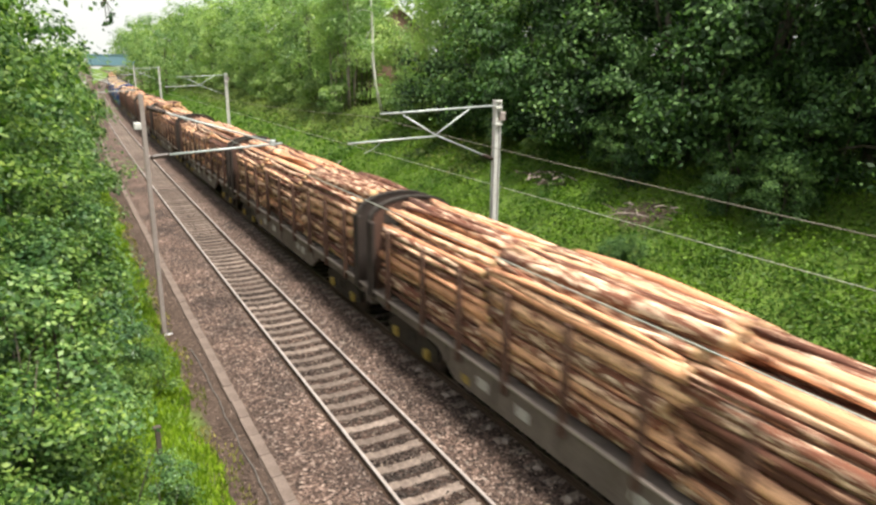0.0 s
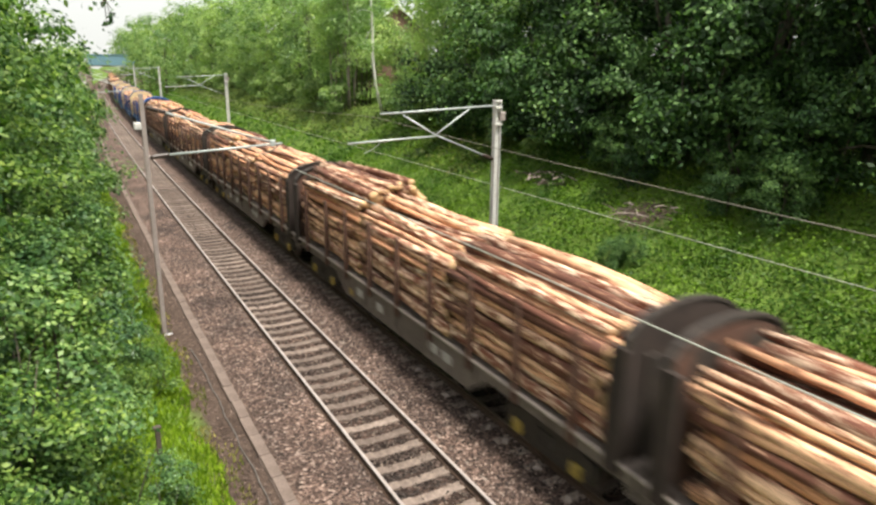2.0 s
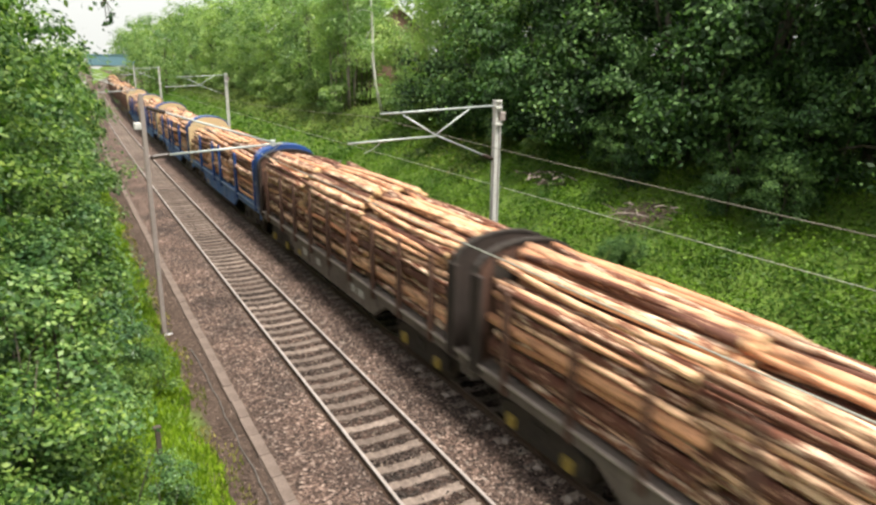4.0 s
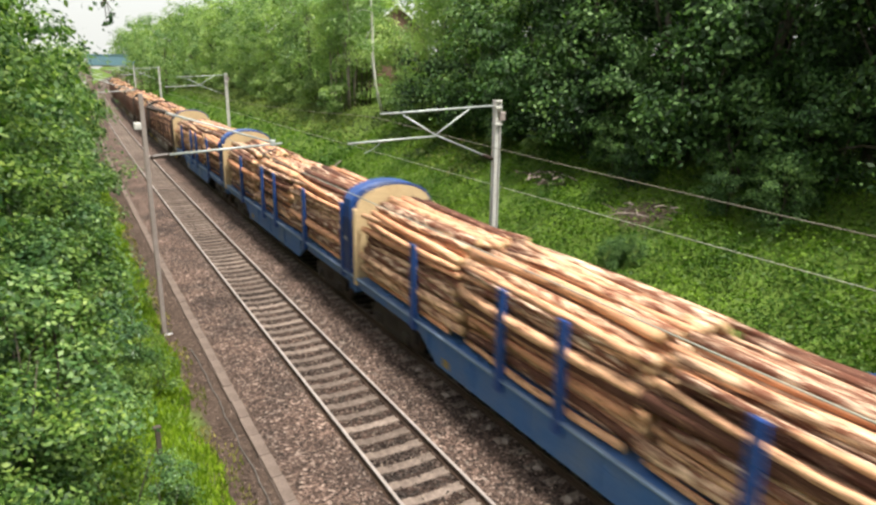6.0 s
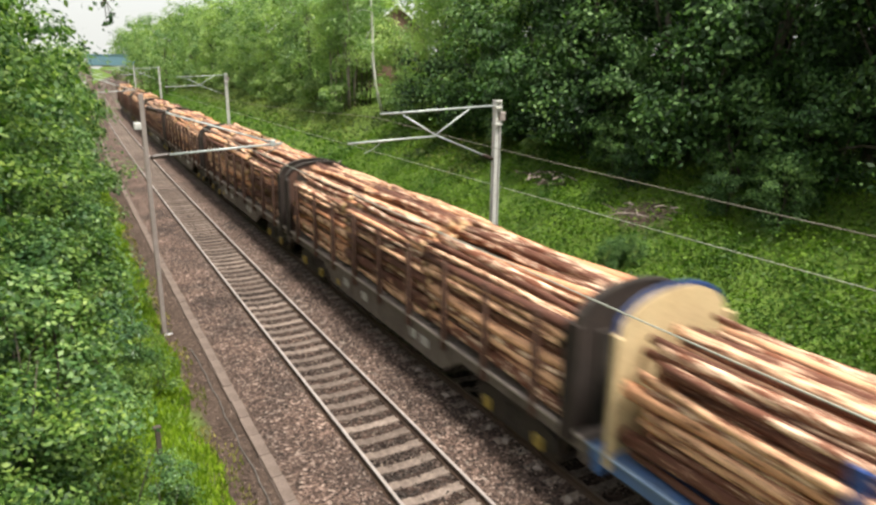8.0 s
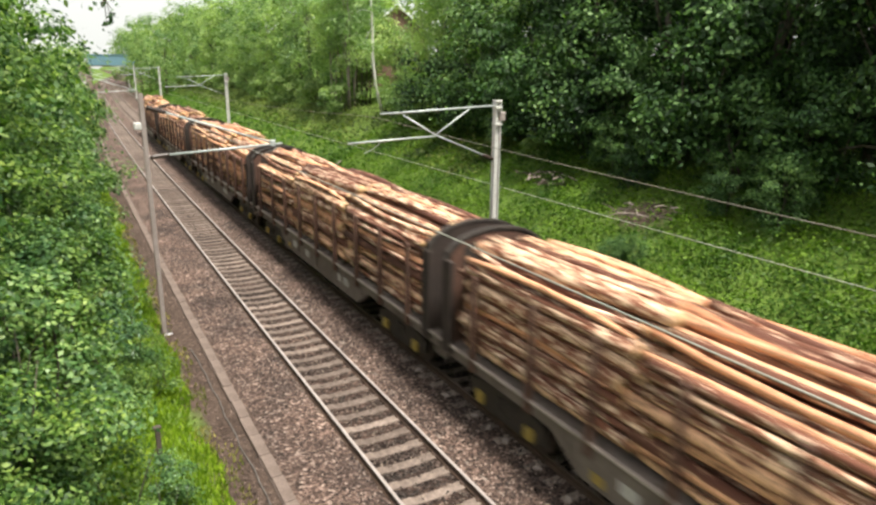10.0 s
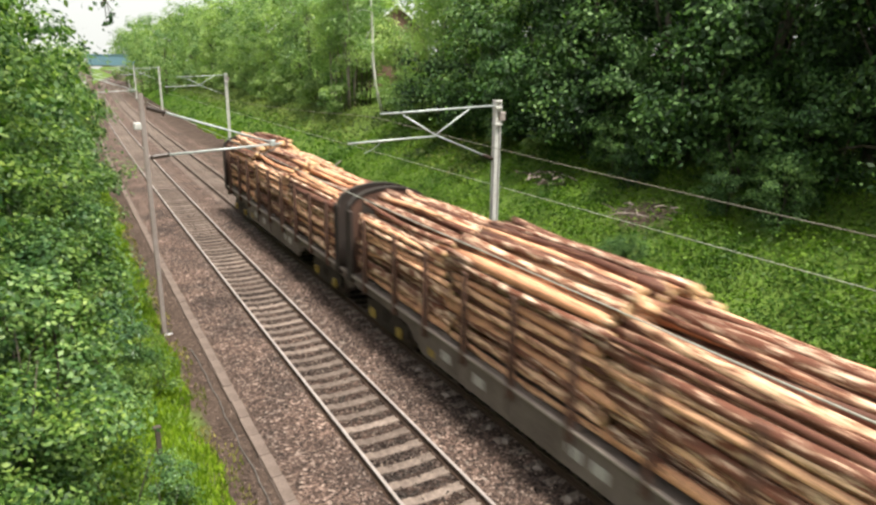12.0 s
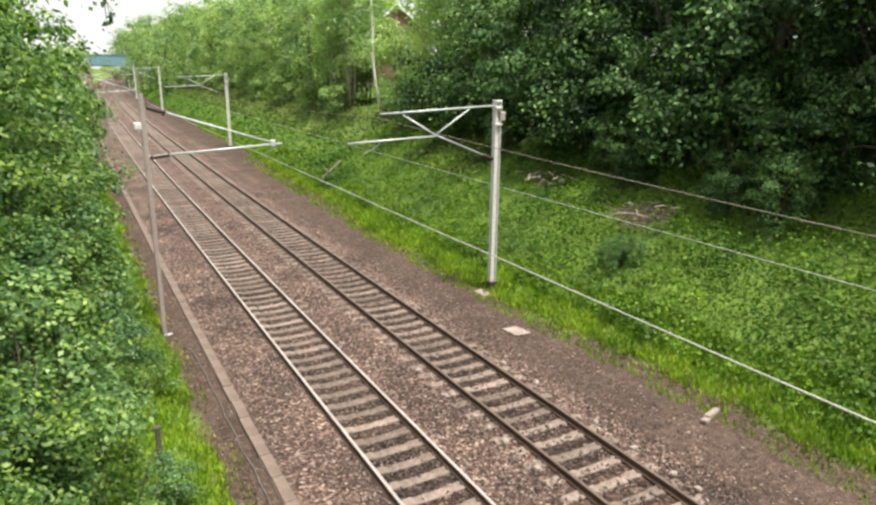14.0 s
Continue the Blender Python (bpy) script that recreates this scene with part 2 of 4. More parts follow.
# Darkened copy of BLUE: shade of inset sides and rear end put into colour.
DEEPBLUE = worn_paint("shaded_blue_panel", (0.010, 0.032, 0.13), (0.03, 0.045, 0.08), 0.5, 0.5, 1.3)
BOGIE = worn_paint("oily_bogie_steel", (0.026, 0.021, 0.018), (0.06, 0.045, 0.035), 0.7, 0.8, 3)
WHEEL = worn_paint("wheel_steel", (0.09, 0.07, 0.06), (0.16, 0.12, 0.09), 0.5, 0.6, 4, 0.5)
YELLOW = worn_paint("yellow_axlebox_paint", (0.36, 0.25, 0.05), (0.2, 0.14, 0.05), 0.6, 0.5, 5)
PLATE = worn_paint("pale_data_panel", (0.50, 0.48, 0.45), (0.3, 0.26, 0.23), 0.6, 0.5, 4)
LOG, LOGS, GRAIN = log_material(False), log_material(True), end_grain()
BARK = worn_paint("grey_bark", (0.10, 0.085, 0.062), (0.045, 0.038, 0.028), 0.9, 0.7, 4)
BIRCH = worn_paint("pale_birch_bark", (0.82, 0.80, 0.74), (0.30, 0.27, 0.23), 0.8, 0.5, 3)
GREYSTEM = worn_paint("grey_stem_bark", (0.26, 0.225, 0.18), (0.10, 0.085, 0.07), 0.9, 0.6, 3)
# Lit and shaded sycamore: the wood's light and shade put into leaf colour.
LITLEAF = leaf_material("sunlit_sycamore_leaf", (0.016, 0.046, 0.012), (0.055, 0.125, 0.034), (0.14, 0.25, 0.08), 0.28, 0.55, 0.5, 0.3, (0.6, 0.68, 0.66))
DARKLEAF = leaf_material("shaded_sycamore_leaf", (0.006, 0.020, 0.005), (0.018, 0.050, 0.0125), (0.055, 0.118, 0.032), 0.1, 0.6, 0.28, 0.2, (0.45, 0.52, 0.54), (1.35, 1.26, 0.95))
# Raised, greyer greens put the distance haze into the leaf colour.
MIDLEAF = leaf_material("hazy_mid_green_leaf", (0.105, 0.18, 0.064), (0.195, 0.295, 0.108), (0.31, 0.42, 0.175), 0.4, 0.55, 0.25, 0.3, (0.55, 0.64, 0.64))
PALELEAF = leaf_material("hazy_pale_birch_leaf", (0.20, 0.295, 0.125), (0.31, 0.42, 0.185), (0.42, 0.52, 0.265), 0.5, 0.55, 0.3, 0.3, (0.66, 0.74, 0.72))
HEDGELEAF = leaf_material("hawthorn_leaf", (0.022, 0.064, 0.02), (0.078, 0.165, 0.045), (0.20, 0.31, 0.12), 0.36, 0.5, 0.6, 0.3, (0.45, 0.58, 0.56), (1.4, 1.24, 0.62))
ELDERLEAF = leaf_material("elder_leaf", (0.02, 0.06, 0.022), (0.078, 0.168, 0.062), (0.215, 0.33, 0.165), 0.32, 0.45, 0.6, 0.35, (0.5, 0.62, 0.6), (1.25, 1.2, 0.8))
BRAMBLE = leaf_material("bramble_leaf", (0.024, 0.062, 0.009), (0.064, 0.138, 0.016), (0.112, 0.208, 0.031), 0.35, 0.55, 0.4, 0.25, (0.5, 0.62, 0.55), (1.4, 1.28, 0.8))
# Olive green, its colour darkened for the wide shade at the trees' foot.
UNDERGROWTH = leaf_material("shaded_olive_undergrowth_leaf", (0.035, 0.055, 0.02), (0.085, 0.12, 0.035), (0.16, 0.205, 0.065), 0.3, 0.6, 0.35, 0.2, (0.5, 0.56, 0.5), (1.3, 1.2, 0.85))
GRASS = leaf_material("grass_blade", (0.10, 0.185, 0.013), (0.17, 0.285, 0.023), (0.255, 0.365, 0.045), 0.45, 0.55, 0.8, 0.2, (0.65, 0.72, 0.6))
STRAW = leaf_material("dry_grass", (0.15, 0.16, 0.045), (0.23, 0.22, 0.07), (0.33, 0.29, 0.12), 0.3, 0.6, 0.8)
BRIDGEBLUE = worn_paint("blue_bridge_paint", (0.11, 0.23, 0.29), (0.16, 0.22, 0.25), 0.6, 0.5, 0.4)
WHITE = worn_paint("white_painted_timber", (0.78, 0.79, 0.80), (0.6, 0.6, 0.6), 0.5, 0.3, 1.5)
HOUSEBRICK = worn_paint("red_house_brick", (0.17, 0.10, 0.072), (0.12, 0.08, 0.06), 0.9, 0.6, 1.2)
PANE = worn_paint("window_pane", (0.05, 0.06, 0.07), (0.08, 0.09, 0.1), 0.1, 0.4, 0.8)
BRICK = worn_paint("abutment_masonry", (0.26, 0.20, 0.16), (0.14, 0.11, 0.09), 0.9, 0.7, 0.6)
TIMBER = worn_paint("old_timber", (0.085, 0.068, 0.05), (0.04, 0.034, 0.026), 0.9, 0.7, 3)
RUBBLE = worn_paint("pale_broken_concrete", (0.34, 0.28, 0.245), (0.13, 0.10, 0.085), 0.9, 0.9, 7)


# ---- mesh helpers ----
class Shape:
    """Gathers vertices and faces of one mesh."""

    def __init__(self):
        self.v, self.f, self.k = [], [], []

    def add(self, verts, faces, slot=0):
        n = len(self.v)
        self.v += [tuple(p) for p in verts]
        self.f += [tuple(n + i for i in f) for f in faces]
        self.k += [slot] * len(faces)
        return self

    def box(self, x0, x1, y0, y1, z0, z1, slot=0):
        vs = [(x, y, z) for x in (x0, x1) for y in (y0, y1) for z in (z0, z1)]
        return self.add(vs, [(0, 1, 3, 2), (4, 6, 7, 5), (0, 4, 5, 1), (2, 3, 7, 6), (0, 2, 6, 4), (1, 5, 7, 3)], slot)

    def beam(self, a, b, w, h, slot=0):
        """A square bar from a to b."""
        a, b = Vector(a), Vector(b)
        d = (b - a).normalized()
        s = d.cross(Vector((0, 0, 1)))
        s = s.normalized() if s.length > 1e-4 else Vector((1, 0, 0))
        u = s.cross(d).normalized()
        vs = [p + s * i * w / 2 + u * j * h / 2 for p in (a, b) for i, j in ((-1, -1), (1, -1), (1, 1), (-1, 1))]
        return self.add(vs, [(3, 2, 1, 0), (4, 5, 6, 7), (0, 1, 5, 4), (1, 2, 6, 5), (2, 3, 7, 6), (3, 0, 4, 7)], slot)

    def tube(self, points, radii, n=8, slot=0, cap_slot=None):
        pts = [Vector(p) for p in points]
        vs, fs = [], []
        for i, p in enumerate(pts):
            d = (pts[min(i + 1, len(pts) - 1)] - pts[max(i - 1, 0)]).normalized()
            s = d.cross(Vector((0.31, 0.17, 0.93)))
            s = s.normalized() if s.length > 1e-3 else Vector((1, 0, 0))
            u = d.cross(s)
            for j in range(n):
                a = 2 * math.pi * j / n
                vs.append(p + (s * math.cos(a) + u * math.sin(a)) * radii[i])
        for i in range(len(pts) - 1):
            for j in range(n):
                k = (j + 1) % n
                fs.append((i * n + j, i * n + k, (i + 1) * n + k, (i + 1) * n + j))
        self.add(vs, fs, slot)
        m = len(self.v) - len(vs)
        for ring, flip in ((0, True), (len(pts) - 1, False)):
            idx = [m + ring * n + j for j in range(n)]
            self.f.append(tuple(reversed(idx)) if flip else tuple(idx))
            self.k.append(slot if cap_slot is None else cap_slot)
        return self

    def slab(self, outline, axis, a, b, slot=0):
        """An outline of (u, w) pairs pushed out from a to b along axis x or y; w is the height."""
        n = len(outline)
        put = (lambda u, w, t: (t, u, w)) if axis == "x" else (lambda u, w, t: (u, t, w))
        vs = [put(u, w, t) for t in (a, b) for u, w in outline]
        fs = [tuple(range(n)), tuple(range(2 * n - 1, n - 1, -1))]
        fs += [(i, (i + 1) % n, n + (i + 1) % n, n + i) for i in range(n)]
        return self.add(vs, fs, slot)

    def mesh(self, name, mats, smooth=False, bevel=0.0):
        me = bpy.data.meshes.new(name)
        me.from_pydata(self.v, [], self.f)
        for m in mats:
            me.materials.append(m)
        me.polygons.foreach_set("material_index", self.k)
        bm = bmesh.new()
        bm.from_mesh(me)
        bmesh.ops.recalc_face_normals(bm, faces=bm.faces)
        if bevel:
            sharp = [e for e in bm.edges if len(e.link_faces) == 2 and e.calc_face_angle(0) > 0.6]
            bmesh.ops.bevel(bm, geom=sharp, offset=bevel, segments=1, affect="EDGES", clamp_overlap=True)
        for f in bm.faces:
            f.smooth = smooth
        bm.to_mesh(me)
        bm.free()
        return me


def part(name, shape, mats, parent=None, label="", smooth=False, bevel=0.0, m=None):
    """Links a shape (or a mesh) as one mesh object under a thing or a part."""
    if not isinstance(mats, (list, tuple)):
        mats = [mats]
    me = shape.mesh(name, mats, smooth, bevel) if isinstance(shape, Shape) else shape
    ob = new(name, me)
    ob.parent = parent
    if m is not None:
        ob.matrix_basis = m
    return tagged(ob, label)


def thing(name, label, category, m=None, group="", kind=""):
    ob = new(name)
    if m is not None:
        ob.matrix_basis = m
    return tagged(ob, label, category, group, kind)


def quads_mesh(name, verts, count, mat, normals=None):
    """A mesh of loose four-cornered leaves from an array of 4 * count corners."""
    me = bpy.data.meshes.new(name)
    me.vertices.add(4 * count)
    me.vertices.foreach_set("co", verts.reshape(-1).astype(np.float32))
    me.loops.add(4 * count)
    me.loops.foreach_set("vertex_index", np.arange(4 * count, dtype=np.int32))
    me.polygons.add(count)
    me.polygons.foreach_set("loop_start", np.arange(0, 4 * count, 4, dtype=np.int32))
    me.polygons.foreach_set("loop_total", np.full(count, 4, dtype=np.int32))
    me.materials.append(mat)
    me.update(calc_edges=True)
    return me


def leaves(rng, centres, normals, size, wide=0.62, droop=0.25):
    """Kite-shaped leaves, folded a little along the middle."""
    n = len(centres)
    nrm = normals + rng.normal(0, 0.55, (n, 3))
    nrm /= np.linalg.norm(nrm, axis=1)[:, None] + 1e-9
    t = rng.normal(0, 1, (n, 3))
    t[:, 2] -= droop
    t -= nrm * (t * nrm).sum(1)[:, None]
    t /= np.linalg.norm(t, axis=1)[:, None] + 1e-9
    s = np.cross(nrm, t)
    L = (size * rng.uniform(0.6, 1.35, n))[:, None]
    base = centres - t * L * 0.5
    tip = centres + t * L * 0.5 - nrm * L * 0.12
    a = centres + s * L * wide * 0.5 - nrm * L * 0.08
    b = centres - s * L * wide * 0.5 - nrm * L * 0.08
    return np.stack([base, a, tip, b], 1)


# ---- ground ----
def build_ground():
    """One sheet: the cutting with its formation, banks and the land beyond."""
    xs = [-420, -200, -110, -70, -45, -32, -25, -20, -17, -15] + [-13 + 0.6 * i for i in range(15)]
    xs += [-4.2, -3.7, -3.3, -3.1, -2.9, -2.2, -1.75, -1.35, -0.95, -0.55, 0, 0.55, 0.95, 1.35, 1.7, 2.05, 2.45, 2.85, 3.4, 3.95, 4.35, 4.75, 5.1, 5.6, 6.2, 6.9, 7.7]
    xs += [8.2 + 0.6 * i for i in range(15)] + [17, 18.5, 20.5, 23, 27, 33, 45, 70, 110, 200, 420]
    ys = [-440, -250, -140, -80, -40, -20, -8] + [-2 + 0.8 * i for i in range(70)] + [54 + 3 * i for i in range(34)] + [165, 185, 210, 240, 280, 330, 400, 500, 650, 900]
    xs = sorted(set(round(x, 3) for x in xs))
    sh = Shape()
    offs = []
    for y in ys:
        for x in xs:
            z = bank(x, y)
            if -1.8 < x < 5.3:
                d = min(abs(x - t) for t in TRACKS)
                z = -0.215 if d < 0.7 else -0.19
                if d > 0.9:
                    z = -0.155 if x < 1.3 else -0.188
                z += 0.025 * noise.noise((x * 2.1, y * 1.3, 0))
            sh.v.append((x + bend(min(max(y, -440), 500)), y, z))
            offs.append(x - verge(y) if x > 6 else x)
    n = len(xs)
    for j in range(len(ys) - 1):
        for i in range(n - 1):
            sh.f.append((j * n + i, j * n + i + 1, (j + 1) * n + i + 1, (j + 1) * n + i))
            sh.k.append(0)
    me = sh.mesh("ground", [GROUND], True)
    at_ = me.attributes.new("offset", "FLOAT", "POINT")
    at_.data.foreach_set("value", offs)
    tagged(new("ground", me), "railway cutting of crushed stone, brown cess and grassy banks", "ground", kind="structure")


build_ground()


def rail_shape(x):
    """A flat-bottomed rail swept along the curve: foot, web, head."""
    prof = [(-0.07, -0.165), (0.07, -0.165), (0.07, -0.15), (0.016, -0.125), (0.012, -0.05), (0.036, -0.035), (0.036, -0.006), (0.026, 0), (-0.026, 0), (-0.036, -0.006), (-0.036, -0.035), (-0.012, -0.05), (-0.016, -0.125), (-0.07, -0.15)]
    ys = [-430 + 10 * i for i in range(42)] + [-10 + 4 * i for i in range(40)] + [150 + 10 * i for i in range(34)]
    sh = Shape()
    n = len(prof)
    for y in ys:
        sh.v += [tuple(at(x + u, y, w)) for u, w in prof]
    for j in range(len(ys) - 1):
        for i in range(n):
            k = (i + 1) % n
            sh.f.append((j * n + i, j * n + k, (j + 1) * n + k, (j + 1) * n + i))
            sh.k.append(1 if i in (6, 7, 8) else 0)
    return sh


def build_track(cx, head, words, y_first):
    track = thing("railway_track", words, "railway track", group="parallel railway tracks")
    for s in (-1, 1):
        part("rail", rail_shape(cx + s * 0.7525), [RUST, head], track, "steel rail on its sleepers")
    sl = Shape().slab([(-1.25, -0.34), (1.25, -0.34), (1.25, -0.19), (1.2, -0.165), (0.45, -0.165), (0.35, -0.195), (-0.35, -0.195), (-0.45, -0.165), (-1.2, -0.165), (-1.25, -0.19)], "y", -0.125, 0.125)
    sm = sl.mesh("sleeper", [SLEEPER], False, 0.015)
    rng = random.Random(int(cx * 10) + 3)
    y = y_first - 40 * SLEEPER_STEP
    far = Shape()
    for i in range(560):
        m = rail_pose(cx + rng.uniform(-0.03, 0.03), y, rng.uniform(-0.012, 0.006)) @ pose(0, 0, 0, 0, 0, rng.uniform(-0.8, 0.8))
        if i < 300:
            part("sleeper", sm, CONCRETE, track, m=m)
        else:
            vs = [m @ Vector((a, b, c)) for a in (-1.25, 1.25) for b in (-0.12, 0.12) for c in (-0.3, -0.17)]
            far.add(vs, [(0, 1, 3, 2), (4, 6, 7, 5), (0, 4, 5, 1), (2, 3, 7, 6), (1, 5, 7, 3)])
        y += SLEEPER_STEP
    tagged(part("sleepers_beyond", far, SLEEPER, track), kind="stuff")
    clip = Shape().box(-0.11, 0.11, -0.05, 0.05, -0.168, -0.135).mesh("rail_clip", [RUST], False, 0.012)
    for i in range(75):
        for s in (-1, 1):
            part("rail_clip", clip, RUST, track, m=rail_pose(cx + s * 0.7525, y_first + i * SLEEPER_STEP))
    return track


build_track(TRACKS[0], SHINE, "electrified main line track with polished rails on concrete sleepers", 16.62 - 15 * SLEEPER_STEP)
build_track(TRACKS[1], DULLHEAD, "second main line track with dark rails on concrete sleepers", 16.46 - 15 * SLEEPER_STEP)


def build_ballast():
    """Loose crushed stones lying on the bed near the camera."""
    rng = np.random.default_rng(5)
    vs, fs = [], []
    octa = np.array([(1, 0, 0), (-1, 0, 0), (0, 1, 0), (0, -1, 0), (0, 0, 1), (0, 0, -1)], float)
    tri = [(0, 2, 4), (2, 1, 4), (1, 3, 4), (3, 0, 4)]
    count = 38000
    u = rng.random(count)
    y = 5.5 + 42 * u ** 1.8
    x = rng.uniform(-2.25, 6.9, count)
    thin = (x > 5.6) & (rng.random(count) < 0.6)
    x = np.where(thin, rng.uniform(-1.8, 5.6, count), x)
    keep = np.ones(count, bool)
    for t in TRACKS:
        for s in (-1, 1):
            keep &= np.abs(x - t - s * 0.7525) > 0.1
    near_mid = (y - 16.62) % SLEEPER_STEP
    on = (np.minimum(near_mid, SLEEPER_STEP - near_mid) < 0.14) & ((np.abs(x) < 0.72) | (np.abs(x - TRACKS[1]) < 1.32))
    keep &= ~(on & (rng.random(count) < 0.88))
    x, y = x[keep], y[keep]
    n = len(x)
    d = np.minimum(np.abs(x), np.abs(x - TRACKS[1]))
    z = np.where(d < 0.7, -0.192, np.where(d > 0.9, np.where(x < 1.3, -0.15, -0.165), -0.18))
    z = np.where((x < -1.75) | (x > 5.2), -0.215, z)
    z = np.where(x > 5.6, -0.29, z)
    r = rng.uniform(0.018, 0.042, n)
    co = octa[None] * r[:, None, None] * rng.uniform(0.6, 1.3, (n, 6, 1))
    a = rng.uniform(0, 6.28, n)
    c, s = np.cos(a)[:, None], np.sin(a)[:, None]
    rx, ry = co[:, :, 0] * c - co[:, :, 1] * s, co[:, :, 0] * s + co[:, :, 1] * c
    P = np.stack([rx + (x + K * y * y)[:, None], ry + y[:, None], co[:, :, 2] + z[:, None]], -1).reshape(-1, 3)
    F = (np.arange(n)[:, None, None] * 6 + np.array(tri)[None]).reshape(-1, 3)
    oily = (np.abs(x) < 0.7) | (np.abs(x - TRACKS[1]) < 0.7)
    for pick, mat, words in ((~oily, STONE, "loose pinkish brown crushed stone ballast"), (oily, OILY, "dark oily crushed stone between the rails")):
        Q = P.reshape(n, 6, 3)[pick].reshape(-1, 3)
        F = (np.arange(int(pick.sum()))[:, None, None] * 6 + np.array(tri)[None]).reshape(-1, 3)
        me = bpy.data.meshes.new("ballast")
        me.from_pydata(Q.tolist(), [], F.tolist())
        me.materials.append(mat)
        tagged(new("ballast", me), words, "ballast", kind="stuff")


build_ballast()


def build_grit():
    """Scattered small stones on the cess beside the second track and by the trough."""
    rng = np.random.default_rng(6)
    n = 9000
    y = 4.5 + 40 * rng.random(n) ** 1.7
    x = np.where(rng.random(n) < 0.72, rng.uniform(5.5, 7.8, n), rng.uniform(-3.3, -2.65, n))
    r = rng.uniform(0.012, 0.03, n) * np.where(rng.random(n) < 0.03, 2.4, 1.0)
    octa = np.array([(1, 0, 0), (-1, 0, 0), (0, 1, 0), (0, -1, 0), (0, 0, 0.8)], float)
    co = octa[None] * r[:, None, None] * rng.uniform(0.6, 1.3, (n, 5, 1))
    a = rng.uniform(0, 6.28, n)
    c, s = np.cos(a)[:, None], np.sin(a)[:, None]
    z = np.array([bank(p, q) for p, q in zip(x, y)])
    P = np.stack([co[:, :, 0] * c - co[:, :, 1] * s + (x + K * y * y)[:, None], co[:, :, 0] * s + co[:, :, 1] * c + y[:, None], co[:, :, 2] + z[:, None]], -1).reshape(-1, 3)
    F = (np.arange(n)[:, None, None] * 5 + np.array([(0, 2, 4), (2, 1, 4), (1, 3, 4), (3, 0, 4)])[None]).reshape(-1, 3)
    me = bpy.data.meshes.new("grit")
    me.from_pydata(P.tolist(), [], F.tolist())
    me.materials.append(STONE)
    tagged(new("grit", me), "scattered brown and pale stones on the cess", "grit", kind="stuff")


build_grit()


def build_trough():
    """The concrete cable trough beside the near track, lid by lid."""
    trough = thing("cable_trough", "brown concrete cable trough with lids beside the near track", "cable trough")
    side = Shape()
    for i in range(60):
        y0, y1 = -5 + i * 3, -2 + i * 3
        for x0, x1 in ((-2.63, -2.6), (-2.4, -2.37)):
            vs = [at(x, y, z) for x in (x0, x1) for y in (y0, y1) for z in (-0.4, -0.19)]
            side.add(vs, [(0, 1, 3, 2), (4, 6, 7, 5), (0, 4, 5, 1), (2, 3, 7, 6), (0, 2, 6, 4), (1, 5, 7, 3)])
    part("trough_wall", side, LID, trough)
    lid = Shape().box(-0.12, 0.12, -0.44, 0.44, -0.03, 0.03).mesh("lid", [LID], False, 0.012)
    rng = random.Random(8)
    for i in range(150):
        part("lid", lid, LID, trough, m=rail_pose(-2.5 + rng.uniform(-0.012, 0.012), -2 + i * 0.9, -0.158 + rng.uniform(-0.008, 0.008)) @ pose(0, 0, 0, rng.uniform(-0.5, 0.5), rng.uniform(-1.2, 1.2), rng.uniform(-0.9, 0.9)))


build_trough()


# ---- overhead line ----
def insulator(a, b):
    a, b = Vector(a), Vector(b)
    pts, rad = [], []
    for i in range(13):
        pts.append(a.lerp(b, i / 12))
        rad.append(0.085 if i % 2 else 0.045)
    return Shape().tube(pts, rad, 10)


def left_pole(y, x=-3.4, words="slender weathered pole with a cantilever over the near track"):
    """Pole with a sloping cantilever tube and a registration tube towards the near track."""
    pole = thing("overhead_line_pole", words, "line pole", rail_pose(x, y), group="overhead line poles")
    sh = Shape()
    for u in (-0.1, 0.1):
        sh.box(-0.06, 0.06, u * 0.8 - 0.012, u * 0.8 + 0.012, -0.3, 7.0)
    sh.box(-0.012, 0.012, -0.08, 0.08, -0.3, 7.0)
    part("shaft", sh, POLE, pole, bevel=0.004)
    part("footing", Shape().box(-0.22, 0.22, -0.22, 0.22, -0.6, -0.2), DARK, pole, "dark footing collar", bevel=0.03)
    part("bracket", Shape().box(-0.26, -0.06, -0.1, 0.1, 6.0, 6.2), GALV, pole, bevel=0.02)
    part("insulator", insulator((0.12, 0, 6.62), (0.62, 0, 6.46)), DARK, pole, "dark ribbed insulator", smooth=True)
    part("cantilever_tube", Shape().tube([(0.6, 0, 6.465), (3.85, 0, 5.42)], [0.031, 0.031], 10), TUBE, pole, smooth=True)
    part("insulator", insulator((0.12, 0, 5.2), (0.62, 0, 5.25)), DARK, pole, "dark ribbed insulator", smooth=True)
    part("registration_tube", Shape().tube([(0.55, 0, 5.245), (3.98, 0, 5.44)], [0.035, 0.035], 10), TUBE, pole, smooth=True)
    part("clamp", Shape().box(3.62, 3.76, -0.06, 0.06, 5.36, 5.56), TUBE, pole, bevel=0.015)
